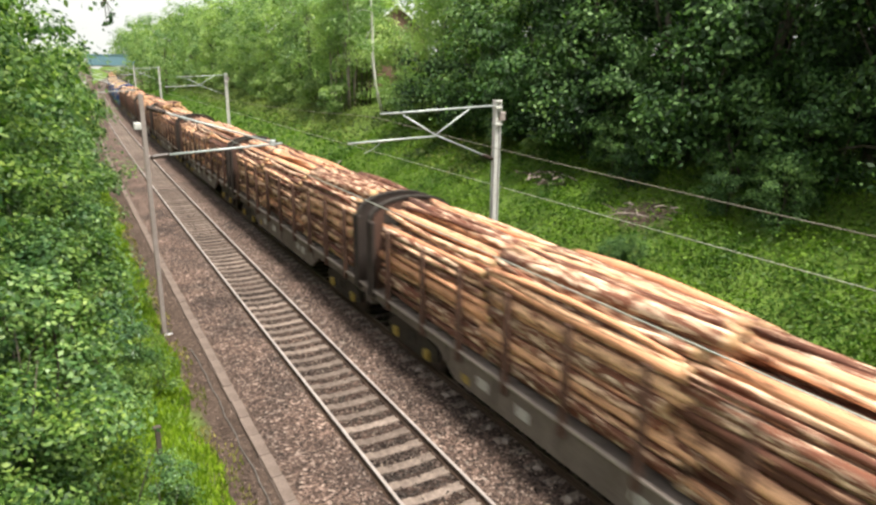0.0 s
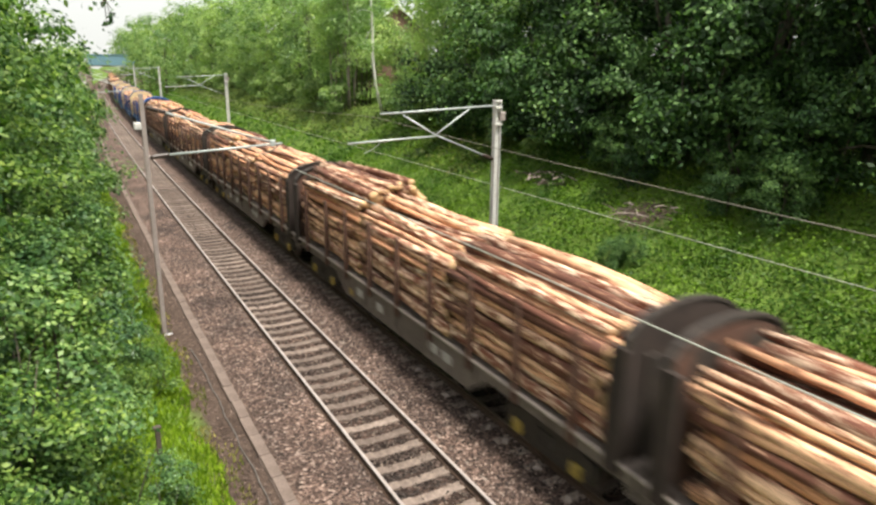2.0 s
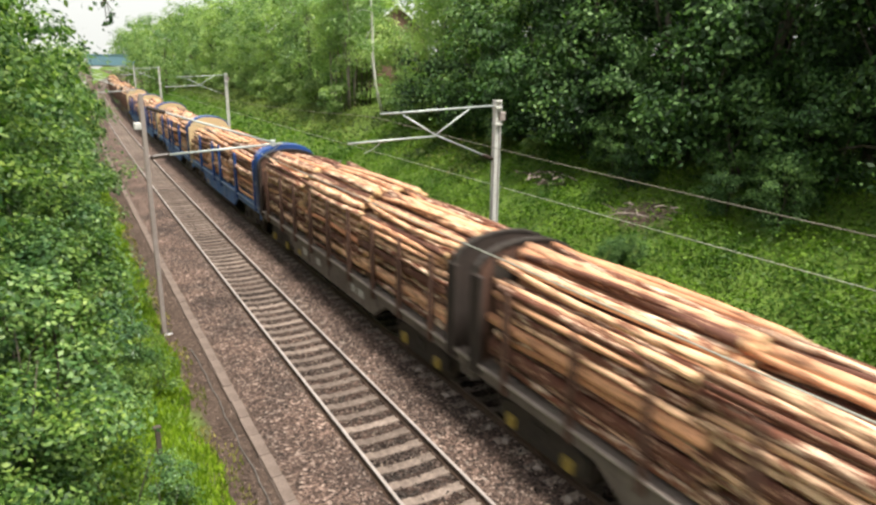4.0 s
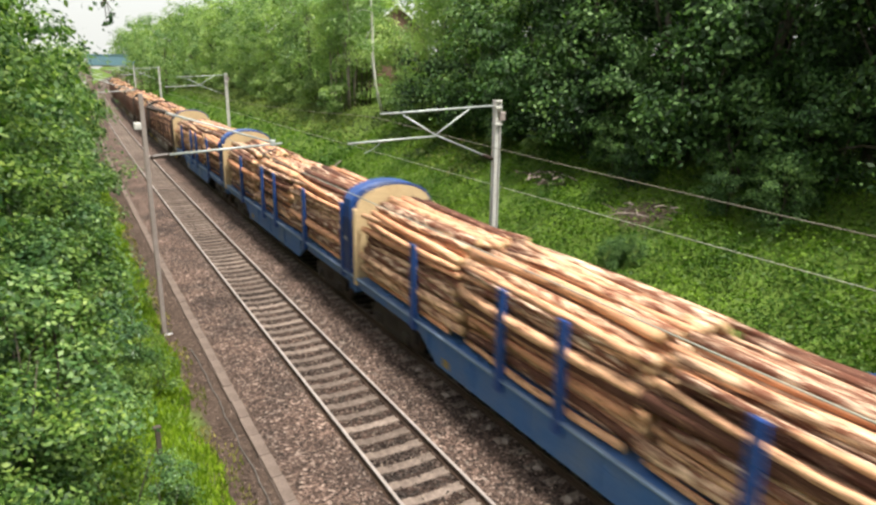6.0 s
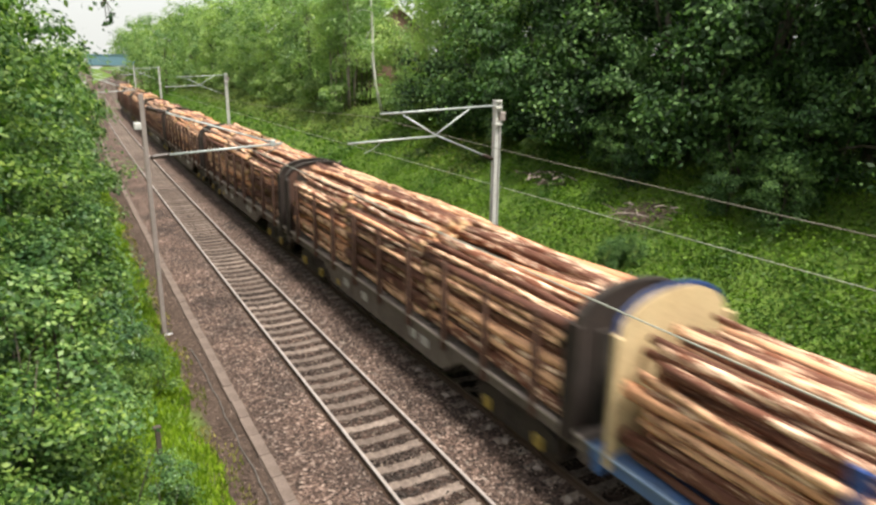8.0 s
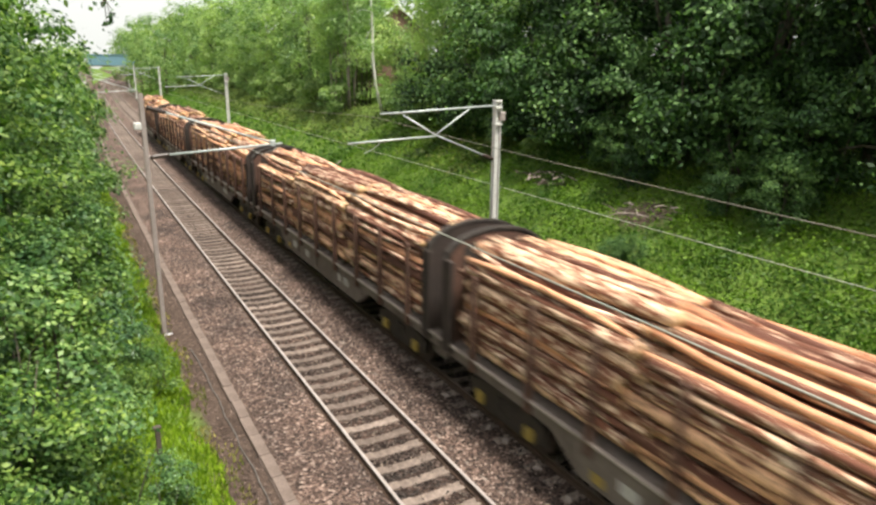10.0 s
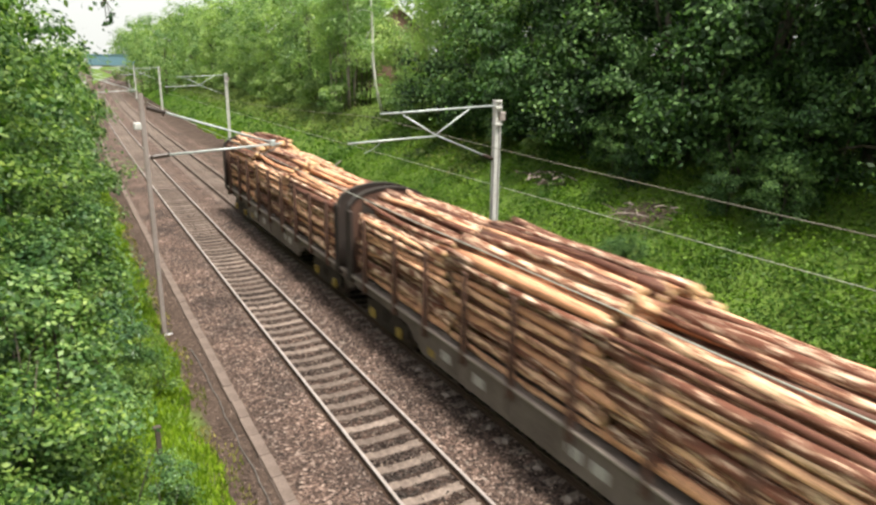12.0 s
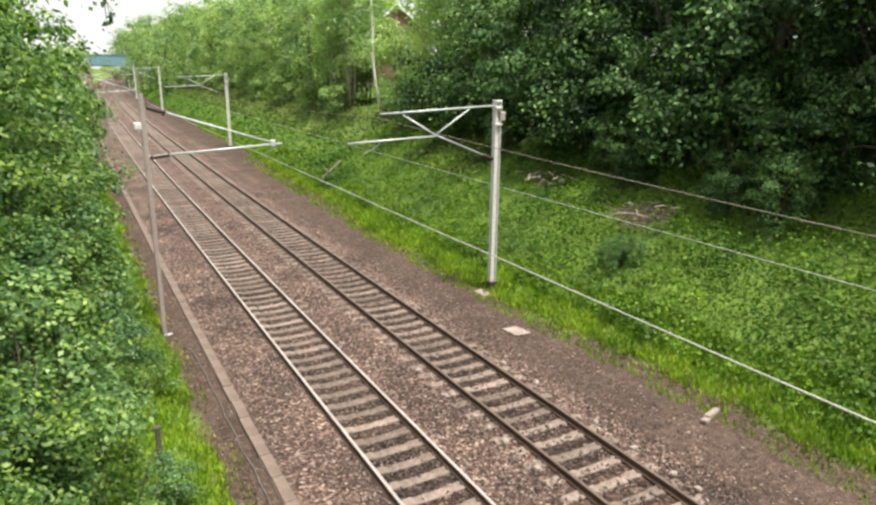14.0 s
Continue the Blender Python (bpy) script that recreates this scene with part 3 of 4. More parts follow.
    part("steady_arm", Shape().tube([(3.9, 0, 5.42), (3.75, 0.1, 5.25), (3.42, 0.15, 5.12)], [0.016, 0.016, 0.014], 6), TUBE, pole, smooth=True)
    return pole


def right_mast(y, x=8.0, top=6.67, words="galvanised steel mast with a braced cantilever over the second track"):
    """Steel mast with top tube, cross bracing and a low registration arm towards the second track."""
    mast = thing("overhead_line_mast", words, "line mast", rail_pose(x, y), group="overhead line masts")
    sh = Shape()
    for u in (-0.11, 0.11):
        sh.box(u - 0.014, u + 0.014, -0.1, 0.1, 0.0, top)
    sh.box(-0.11, 0.11, -0.012, 0.012, 0.0, top)
    part("shaft", sh, GALV, mast, bevel=0.004)
    part("footing", Shape().box(-0.15, 0.15, -0.15, 0.15, -0.35, 0.12), DARK, mast, "dark bitumen coated footing", bevel=0.02)
    part("base_slab", Shape().box(-0.55, 0.4, -0.35, 0.35, -0.42, -0.26), RUBBLE, mast, "pale concrete base slab", bevel=0.03)
    part("balance_box", Shape().box(0.06, 0.27, -0.15, 0.15, top - 0.66, top - 0.34), POLE, mast, "weathered grey box", bevel=0.03)
    part("mast_cap", Shape().box(-0.13, 0.13, -0.12, 0.12, top, top + 0.05), GALV, mast, bevel=0.01)
    part("clamp_band", Shape().box(-0.14, 0.14, -0.13, 0.13, top - 0.82, top - 0.74).box(-0.14, 0.14, -0.13, 0.13, top - 0.24, top - 0.16), GALV, mast, bevel=0.01)
    part("top_tube", Shape().tube([(-4.46, 0, top - 0.33), (0.0, 0, top - 0.13)], [0.034, 0.034], 10), TUBE, mast, smooth=True)
    part("brace", Shape().tube([(-3.65, 0, top - 0.38), (-2.45, 0, top - 1.06), (-0.1, 0, top - 2.0)], [0.029] * 3, 8), TUBE, mast, smooth=True)
    part("brace", Shape().tube([(-1.12, 0, top - 0.22), (-2.45, 0, top - 1.06)], [0.03, 0.03], 8), TUBE, mast, smooth=True)
    part("registration_tube", Shape().tube([(-2.45, 0.0, top - 1.1), (-5.58, 0, top - 1.22)], [0.032, 0.032], 8), TUBE, mast, smooth=True)
    part("insulator", insulator((-0.55, 0, top - 1.83), (-0.12, 0, top - 2.0)), DARK, mast, "dark ribbed insulator", smooth=True)
    part("steady_arm", Shape().tube([(-4.4, 0, top - 1.18), (-4.7, 0.1, top - 1.45), (-5.0, 0.1, top - 1.56)], [0.014] * 3, 6), TUBE, mast, smooth=True)
    return mast


for y, x in ((21.2, -3.4), (69.0, -3.4), (117.0, -3.4), (165.0, -3.4), (-27.0, -3.4)):
    left_pole(y, x)
for y, x, top in ((20.1, 7.97, 6.67), (68.4, 8.55, 6.95), (116.0, 7.5, 7.3), (165.0, 6.8, 7.3), (213.0, 7.4, 7.2), (-28.0, 8.0, 6.8)):
    right_mast(y, x, top)


def wire(name, x, z_of, label, r=0.011, y0=-28.0, y1=213.0, mat=WIRE):
    pts = []
    y = y0
    while y <= y1 + 0.01:
        pts.append(at(x, y, z_of(y)))
        y += 2.0 if y < 70 else 6.0
    ob = part(name, Shape().tube(pts, [r] * len(pts), 6), mat, smooth=True, label=label)
    return tagged(ob, category="overhead wire")


def sag(y, low, high, y_mast=20.6, span=48.0):
    u = ((y - y_mast) / span) % 1.0
    return low + (high - low) * (2 * u - 1) ** 2


wire("contact_wire", 0.02, lambda y: 5.08 + 0.004 * math.sin(y), "pale copper contact wire above the near track", 0.0105)
wire("contact_wire", 3.42, lambda y: 5.12, "pale copper contact wire above the second track", 0.007)
wire("catenary_wire", 3.42, lambda y: sag(y, 5.75, 6.25), "sagging brown catenary wire above the second track", 0.0075, mat=OLDWIRE)

# ---- timber train ----
BROWN_PITCH, BLUE_PITCH = 18.38, 19.02
DECK = 1.42


def arch(width, side, crown, n=12):
    pts = [(-width, DECK - 0.12), (-width, side)]
    for i in range(1, n):
        a = math.pi * (1 - i / n)
        pts.append((width * math.cos(a), side + (crown - side) * math.sin(a) ** 0.9))
    return pts + [(width, side), (width, DECK - 0.12)]


def bogie(wagon, y, tagcol):
    """A two-axle bogie: side frames, springs, axle boxes, wheels."""
    b = part("bogie", Shape().box(-0.95, 0.95, -0.35, 0.35, 0.62, 0.95).box(-0.12, 0.12, -1.2, 1.2, 0.5, 0.66), BOGIE, wagon, "oily dark bogie", bevel=0.03, m=pose(0, y, 0))
    for s in (-1, 1):
        fr = Shape().slab([(-1.45, 0.42), (-0.6, 0.24), (0.6, 0.24), (1.45, 0.42), (1.45, 0.78), (0.7, 0.98), (-0.7, 0.98), (-1.45, 0.78)], "x", s * 1.0 - 0.06, s * 1.0 + 0.06)
        part("side_frame", fr, BOGIE, b, bevel=0.02)
        for a in (-0.95, 0.95):
            part("axle_box", Shape().box(s * 1.09 - 0.07, s * 1.09 + 0.07, a - 0.14, a + 0.14, 0.34, 0.62), tagcol, b, "painted axle box cover", bevel=0.03)
        part("spring", Shape().tube([(s * 1.05, -0.12, 0.5), (s * 1.05, -0.12, 0.8)], [0.09, 0.09], 8).tube([(s * 1.05, 0.14, 0.5), (s * 1.05, 0.14, 0.8)], [0.09, 0.09], 8), BOGIE, b)
    for a in (-0.95, 0.95):
        w = Shape().tube([(-0.9, a, 0.46), (0.9, a, 0.46)], [0.08, 0.08], 8)
        for s in (-1, 1):
            w.tube([(s * 0.685, a, 0.46), (s * 0.715, a, 0.46), (s * 0.72, a, 0.46), (s * 0.82, a, 0.46)], [0.49, 0.49, 0.462, 0.458], 24)
        part("wheelset", w, WHEEL, b, "worn steel wheelset")


def build_wagon(blue):
    L = (BLUE_PITCH if blue else BROWN_PITCH) / 2 - 0.06      # half the length over the bulkheads
    H = L - 0.46                                              # half the length between their linings
    words = "blue bogie timber wagon with plywood-lined end bulkheads" if blue else "rusty brown bogie timber wagon with dark brown end bulkheads"
    wagon = thing("timber_wagon", words, "freight wagon", group="wagons of the timber train")
    paint, sill, post = (BLUE, PALEBLUE, BLUE) if blue else (BULK, FRAMEBROWN, BROWN)
    for s in (-1, 1):
        out = [(-L, 1.12), (-4.75, 1.12), (-3.85, 0.58), (3.85, 0.58), (4.75, 1.12), (L, 1.12), (L, DECK), (-L, DECK)]
        sd = part("side_sill", Shape().slab(out, "x", s * 1.24 - 0.05, s * 1.24 + 0.05), sill, wagon, "dusty deep side sill", bevel=0.012)
        part("ledge", Shape().box(s * 1.33 - 0.05, s * 1.33 + 0.05, -L, L, DECK - 0.03, DECK + 0.035), BLUELEDGE if blue else LEDGE, sd, "dusty ledge", bevel=0.012)
        for y in ((-2.9, -2.2, 1.1, 2.6) if not blue else (-2.4, 2.2)):
            part("data_panel", Shape().box(s * 1.294 - 0.006, s * 1.294 + 0.006, y - 0.22, y + 0.22, 0.86, 1.1), PLATE if not blue else sill, sd, "pale data panel")
        ribs = [-4.2, -2.1, 0, 2.1, 4.2]
        for y in ribs:
            part("rib", Shape().box(s * 1.3 - 0.03, s * 1.3 + 0.03, y - 0.03, y + 0.03, 0.75 if abs(y) < 4 else 0.95, DECK - 0.03), sill, sd)
        part("yellow_tag", Shape().box(s * 1.296 - 0.006, s * 1.296 + 0.006, 3.2, 3.5, 0.7, 0.9), YELLOW, sd, "small yellow tag")
    deck = Shape().box(-1.24, 1.24, -L + 0.02, L - 0.02, DECK - 0.1, DECK - 0.005)
    for y in range(-8, 9):
        deck.box(-1.22, 1.22, y - 0.06, y + 0.06, DECK - 0.01, DECK + 0.05)
    part("deck", deck, sill, wagon, bevel=0.0)
    part("centre_beam", Shape().box(-0.3, 0.3, -L + 0.5, L - 0.5, 0.8, DECK - 0.1), BOGIE, wagon)
    for e in (-1, 1):
        y_in, y_out = e * H, e * (L - 0.02)
        side, crown, t = (3.6, 4.36, 0.68 if e < 0 else 0.12) if blue else (3.46, 4.1, 0.13)
        y_out = y_in + e * t
        bh = part("bulkhead", Shape().slab(arch(1.34, side, crown), "y", y_in + e * 0.05, y_out), DEEPBLUE if blue and e > 0 else paint, wagon, "deep blue end bulkhead" if blue else "dark brown end bulkhead", bevel=0.03)
        lining = PLY if blue else BROWN
        part("lining", Shape().slab(arch(1.27, side - 0.04, crown - 0.09), "y", y_in, y_in + e * 0.046), lining, bh, "plywood lining" if blue else "rusty brown inner lining")
        for x in (-1.34, 1.34):
            ya, yb = y_in - e * (0.12 if blue else 0.2), y_out + e * (0.03 if blue else 0.06)
            if blue:
                ya, yb = y_in - e * 0.1, y_in + e * 0.045
            part("corner_post", Shape().box(x - 0.06, x + 0.06, min(ya, yb), max(ya, yb), DECK - 0.2, side + 0.04), BULK if not blue else (PLY if e > 0 else BLUE), bh, bevel=0.02)
        rim = Shape()
        pts = arch(1.36, side, crown + 0.02)
        for a, c in zip(pts[1:-2], pts[2:-1]):
            rim.beam((a[0], (y_in + y_out) / 2, a[1]), (c[0], (y_in + y_out) / 2, c[1]), t + 0.04, 0.06)
        if not blue:
            part("rim", rim, BOGIE, bh)
        # Thin darker plates paint the shade of the inset side panels.
        if blue and e < 0:
            for x in (-1.35, 1.35):
                part("side_recess", Shape().box(x - 0.012, x + 0.012, min(y_in + e * 0.1, y_out - e * 0.05), max(y_in + e * 0.1, y_out - e * 0.05), DECK + 0.15, side - 0.35), DEEPBLUE, bh, "side panel in darkened blue, painted as a shaded inset")
                part("data_panel", Shape().box(x - 0.016, x + 0.016, y_in + e * 0.42, y_in + e * 0.2, 2.5, 2.62), PLATE, bh, "pale data panel")
        elif not blue:
            # Dark plates paint the shade of the bulkhead's hollows; nothing is cut out.
            for x in (-0.62, 0.62):
                part("recess", Shape().slab([(x - 0.3, 3.2), (x + 0.3, 3.2), (x + 0.3, 3.74), (x, 3.86), (x - 0.3, 3.74)], "y", y_in - e * 0.012, y_in - e * 0.002), BOGIE, bh, "dark plate painting the shade of a bulkhead opening")
            part("end_ladder", Shape().box(-0.9, -0.6, y_out, y_out + e * 0.08, DECK, 3.3), BOGIE, bh)
        bf = part("headstock", Shape().box(-1.25, 1.25, e * (L - 0.1) - 0.08, e * (L - 0.1) + 0.08, 0.86, 1.3), sill, wagon, bevel=0.02)
        for x in (-0.87, 0.87):
            part("buffer", Shape().tube([(x, e * (L - 0.1), 1.06), (x, e * (L - 0.02), 1.06), (x, e * (L - 0.01), 1.06), (x, e * (L + 0.05), 1.06)], [0.1, 0.1, 0.21, 0.21], 12), BOGIE, bf, "round buffer")
    if blue:
        ys, w, top = (5.0, 0.98, -1.0, -5.0), 0.11, 3.46
    else:
        ys, w, top = (7.5, 5.4, 3.6, 1.7, -0.2, -2.1, -4.0, -5.8, -7.6), 0.055, 3.42
    for y in ys:
        for s in (-1, 1):
            sh = Shape().slab([(s * 1.26, DECK - 0.25), (s * 1.42, DECK - 0.25), (s * 1.40, top), (s * 1.31, top)], "y", y - w, y + w)
            part("stake", sh, post, wagon, "upright steel stake", bevel=0.015)
        part("bolster", Shape().box(-1.3, 1.3, y - w - 0.05, y + w + 0.05, DECK, DECK + 0.07), sill, wagon, bevel=0.01)
    # Dark ribs added so the space under the deck stays nearly black.
    for y in (-2.6, -0.9, 0.9, 2.6):
        part("underframe_rib", Shape().slab([(-1.18, DECK - 0.1), (-1.18, 0.7), (-0.5, 0.42), (0.5, 0.42), (1.18, 0.7), (1.18, DECK - 0.1)], "y", y - 0.05, y + 0.05), BOGIE, wagon)
    part("brake_cylinder", Shape().tube([(-0.55, -0.5, 0.62), (-0.55, 0.5, 0.62)], [0.2, 0.2], 12), BOGIE, wagon)
    # Dark boxes added to deepen the shade between deck and bogies.
    for s in (-1, 1):
        for e in (-1, 1):
            part("brake_gear", Shape().box(s * 0.98 - 0.05, s * 0.98 + 0.05, min(e * 4.6, e * (L - 0.35)), max(e * 4.6, e * (L - 0.35)), 0.86, 1.14), BOGIE, wagon)
    for y in (-L + 2.55, L - 2.55):
        bogie(wagon, y, YELLOW if not blue else BOGIE)
    return wagon


def log_shape(rng, sh, length, r, bend_by):
    n = 5
    pts, rad = [], []
    ph = rng.uniform(0, 6.28)
    for i in range(n):
        u = i / (n - 1)
        off = bend_by * math.sin(math.pi * u)
        pts.append((off * math.cos(ph), (u - 0.5) * length, off * math.sin(ph)))
        rad.append(r * (1.1 - 0.25 * u + rng.uniform(-0.04, 0.04)))
    return sh.tube(pts, rad, 8, 0, 1)


LOG_MESHES = []
rng_log = random.Random(21)
for i in range(20):
    r_ = rng_log.choice((0.07, 0.08, 0.09, 0.1, 0.115, 0.135))
    LOG_MESHES.append(log_shape(rng_log, Shape(), rng_log.uniform(5.0, 5.9), r_, rng_log.uniform(0.02, 0.17)).mesh("log", [LOG, GRAIN], True))


def build_stack(seed, h_side, h_crown, words):
    """A stack of softwood logs between the stakes: outer logs one by one, the heart joined."""
    rng = random.Random(seed)
    stack = thing("log_stack", words, "log stack", group="log stacks on the timber train")
    base = DECK + 0.09

    def put(x, z, tilt=1.0):
        me = rng.choice(LOG_MESHES)
        flip = 180 if rng.random() < 0.5 else 0
        part("log", me, LOG, stack, m=pose(x, rng.uniform(-0.14, 0.14), z, rng.uniform(-1.1, 1.1) * tilt, rng.uniform(0, 360), rng.uniform(-0.7, 0.7) * tilt + flip))

    def crown(x):
        return h_side + (h_crown - h_side) * max(0.0, 1 - (abs(x) / 1.2) ** 2.2)

    z = base + 0.1
    while z < h_side - 0.03:
        put(-1.17 + abs(rng.gauss(0, 0.07)), z)
        z += rng.uniform(0.15, 0.235)
    x = -1.12
    while x < 1.15:
        put(x, crown(x) - 0.06 + rng.uniform(-0.13, 0.10), 1.7)
        x += rng.uniform(0.13, 0.22)
    for i in range(5):
        x = rng.uniform(-0.95, 0.8)
        put(x, crown(x) + rng.uniform(0.0, 0.08), 2.6)
    heart = Shape()

    def inner(x, z, r, lengths):
        L, y = rng.uniform(*lengths), rng.uniform(-0.15, 0.15)
        heart.tube([(x, y - L / 2, z), (x + rng.uniform(-0.06, 0.06), y + L / 2, z + rng.uniform(-0.04, 0.04))], [r, r * 0.8], 6, 0, 1)

    z = base + 0.1
    while z < h_side - 0.03:
        inner(1.14 - rng.uniform(0, 0.07), z, rng.uniform(0.08, 0.12), (5.3, 5.8))
        z += rng.uniform(0.19, 0.27)
    z = base + 0.08
    while z < h_crown - 0.16:
        x = -0.90 + rng.uniform(0, 0.12)
        while x < 1.0:
            if z < crown(x) - 0.22:
                inner(x, z, rng.uniform(0.085, 0.12), (5.2, 5.8))
            x += rng.uniform(0.2, 0.25)
        z += 0.205
    tagged(part("log_core", heart, [LOGS, GRAIN], stack, "closely packed inner logs", smooth=True), kind="stuff")
    return stack


WORDS = "stack of reddish brown softwood logs with pale sawn ends"
stack_masters = [build_stack(40 + i, hs, hc, w) for i, (hs, hc, w) in enumerate((
    (3.66, 4.02, WORDS), (3.42, 3.8, "lower " + WORDS), (3.78, 4.2, "high rounded " + WORDS),
    (3.55, 3.95, WORDS), (3.35, 3.7, "low flat " + WORDS), (3.68, 4.12, WORDS),
    (3.42, 3.68, "low even " + WORDS), (3.3, 3.6, "low flat " + WORDS), (3.5, 3.78, WORDS)))]
brown_master, blue_master = build_wagon(False), build_wagon(True)
BLUE_WAGONS = (7, 8, 9, 10)
# which stack each brown wagon carries: rear, middle, front
LOADS = {0: (3, 0, 1), 1: (3, 3, 0), 2: (1, 3, 3), 3: (2, 1, 4), 4: (0, 3, 3), 5: (3, 1, 0), 6: (0, 5, 3), 11: (3, 3, 1), 12: (5, 0, 3), 13: (0, 3, 1), 14: (3, 0, 3), 15: (0, 5, 4), 16: (3, 5, 1), 17: (2, 3, 1)}
TRAIN = []                        # (thing, distance of its middle behind the reference joint)
used = set()
rng_train = random.Random(77)
rear = -BROWN_PITCH
for n in range(18):
    length = BLUE_PITCH if n in BLUE_WAGONS else BROWN_PITCH
    rear += length
    middle = rear + 0.52 - length / 2
    master = blue_master if n in BLUE_WAGONS else brown_master
    if master in used:
        w = copy_thing(master, pose(0, 0, 0))
    else:
        w = master
        used.add(master)
    TRAIN.append((w, middle))
    for j, y in enumerate((length / 2 - 3.68, 0.0, 3.68 - length / 2)):
        k = LOADS.get(n, (3, 0, 1))[j]
        if n in BLUE_WAGONS:
            k = 6 + (n + j) % 3
        master = stack_masters[k]
        if master in used:
            st = copy_thing(master, pose(0, 0, 0))
        else:
            st = master
            used.add(master)
        TRAIN.append((st, middle + y))


# ---- trees and bank plants ----
def crown_cloud(rng, clumps, count, radii, centre, spread, lean=0.55, floor=-0.9, flat=0.6):
    """Leaf places on the shells of leafy boughs over a lumpy crown, and the boughs' middles."""
    d = rng.normal(0, 1, (clumps, 3))
    d /= np.linalg.norm(d, axis=1)[:, None]
    d[:, 2] = np.where(d[:, 2] < floor, -d[:, 2], d[:, 2])
    rr = rng.uniform(0.4, 1.0, clumps) ** 0.6 * rng.uniform(0.78, 1.15, clumps)
    mid = d * rr[:, None] * np.array(radii) + np.array(centre)
    which = rng.integers(0, clumps, count)
    size = rng.uniform(0.55, 1.45, clumps)[which]
    o = rng.normal(0, 1, (count, 3))
    o /= np.linalg.norm(o, axis=1)[:, None]
    far = rng.uniform(0.75, 1.75, count) + np.abs(rng.normal(0, 0.25, count))
    step = o * np.array([1.0, 1.0, flat]) * far[:, None] * (spread * size)[:, None]
    step[:, 2] -= 0.18 * (step[:, 0] ** 2 + step[:, 1] ** 2) / np.maximum(spread * size, 0.1)
    P = mid[which] + step
    nrm = o * 0.8 + d[which] * 0.35
    nrm[:, 2] += lean
    return P, nrm, mid


def build_tree(name, words, category, seed, height, radii, low, clumps, count, leaf, leafmat, barkmat, spread, stems=1, trunk_r=0.16, group="", droop=0.25, lean=0.55, flat=0.6):
    rng = np.random.default_rng(seed)
    tree = thing(name, words, category, group=group)
    centre = (0, 0, low + radii[2])
    P, N, mid = crown_cloud(rng, clumps, count, radii, centre, spread, lean=lean, flat=flat)
    P[:, 2] = np.maximum(P[:, 2], 0.05)
    wood, limbs = Shape(), []
    for s in range(stems):
        a = 6.28 * s / max(stems, 1) + rng.uniform(0, 1)
        o = 0.0 if stems == 1 else 0.35
        top = np.array([math.cos(a) * o * 3 + rng.normal(0, 0.3), math.sin(a) * o * 3 + rng.normal(0, 0.3), height * 0.86])
        pts = [Vector((math.cos(a) * o, math.sin(a) * o, -0.4)).lerp(Vector(top), u) + Vector((rng.normal(0, 0.1), rng.normal(0, 0.1), 0)) * (u * (1 - u) * 4) for u in (0, 0.2, 0.45, 0.7, 1.0)]
        wood.tube(pts, [trunk_r, trunk_r * 0.85, trunk_r * 0.65, trunk_r * 0.4, trunk_r * 0.12], 7)
        for m in mid[rng.choice(len(mid), min(len(mid), 6 // stems + 1), replace=False)]:
            u = min(0.9, max(0.15, (m[2] - 0.25 * height) / height))
            i = min(3, int(u * 4))
            b = pts[i].lerp(pts[i + 1], u * 4 - i) if i < 4 else pts[-1]
            e = Vector(m)
            limbs.append(Shape().tube([b, b.lerp(e, 0.5) + Vector((0, 0, 0.2)), e], [trunk_r * 0.35, trunk_r * 0.22, trunk_r * 0.07], 5))
        part("trunk" if stems == 1 else "stem", wood, barkmat, tree, smooth=True)
        wood = Shape()
    for limb in limbs:
        part("limb", limb, barkmat, tree, smooth=True)
    V = leaves(rng, P, N, leaf, droop=droop)
    part("crown", quads_mesh("crown", V, len(P), leafmat), leafmat, tree)
    return tree


def plant(masters, places, seed):
    """Places (x, y, scale) beside the line; each stands on the bank."""
    rng = random.Random(seed)
    fresh = list(masters)
    for i, (x, y, s) in enumerate(places):
        x, y = x + rng.uniform(-0.4, 0.4), y + rng.uniform(-0.5, 0.5)
        m = Matrix.Translation(at(x, y, bank(x, y) - 0.05)) @ pose(0, 0, 0, rng.uniform(-3, 3), rng.uniform(-3, 3), rng.uniform(0, 360))
        master = masters[i % len(masters)]
        if master in fresh:
            fresh.remove(master)
            master.matrix_basis = m
            ob = master
        else:
            ob = copy_thing(master, m)
        ob.scale = (s, s, s * rng.uniform(0.9, 1.1))


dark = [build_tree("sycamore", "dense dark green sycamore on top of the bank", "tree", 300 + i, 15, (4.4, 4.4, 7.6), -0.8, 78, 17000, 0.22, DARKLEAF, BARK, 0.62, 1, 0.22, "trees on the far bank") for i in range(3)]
plant(dark, [(18.8, 2.5, 1), (19.2, 8.2, 1.05), (18.8, 13.5, 0.95), (19.6, 18.5, 1.05), (19.0, 23.5, 1.0), (20.0, 29, 1.0), (20.6, 35, 0.95), (25.5, 12, 1.2), (26, 19, 1.2), (26, 26, 1.2), (27, 34, 1.2), (24.2, 30.5, 1.05), (17.3, 11.4, 0.85)], 4)
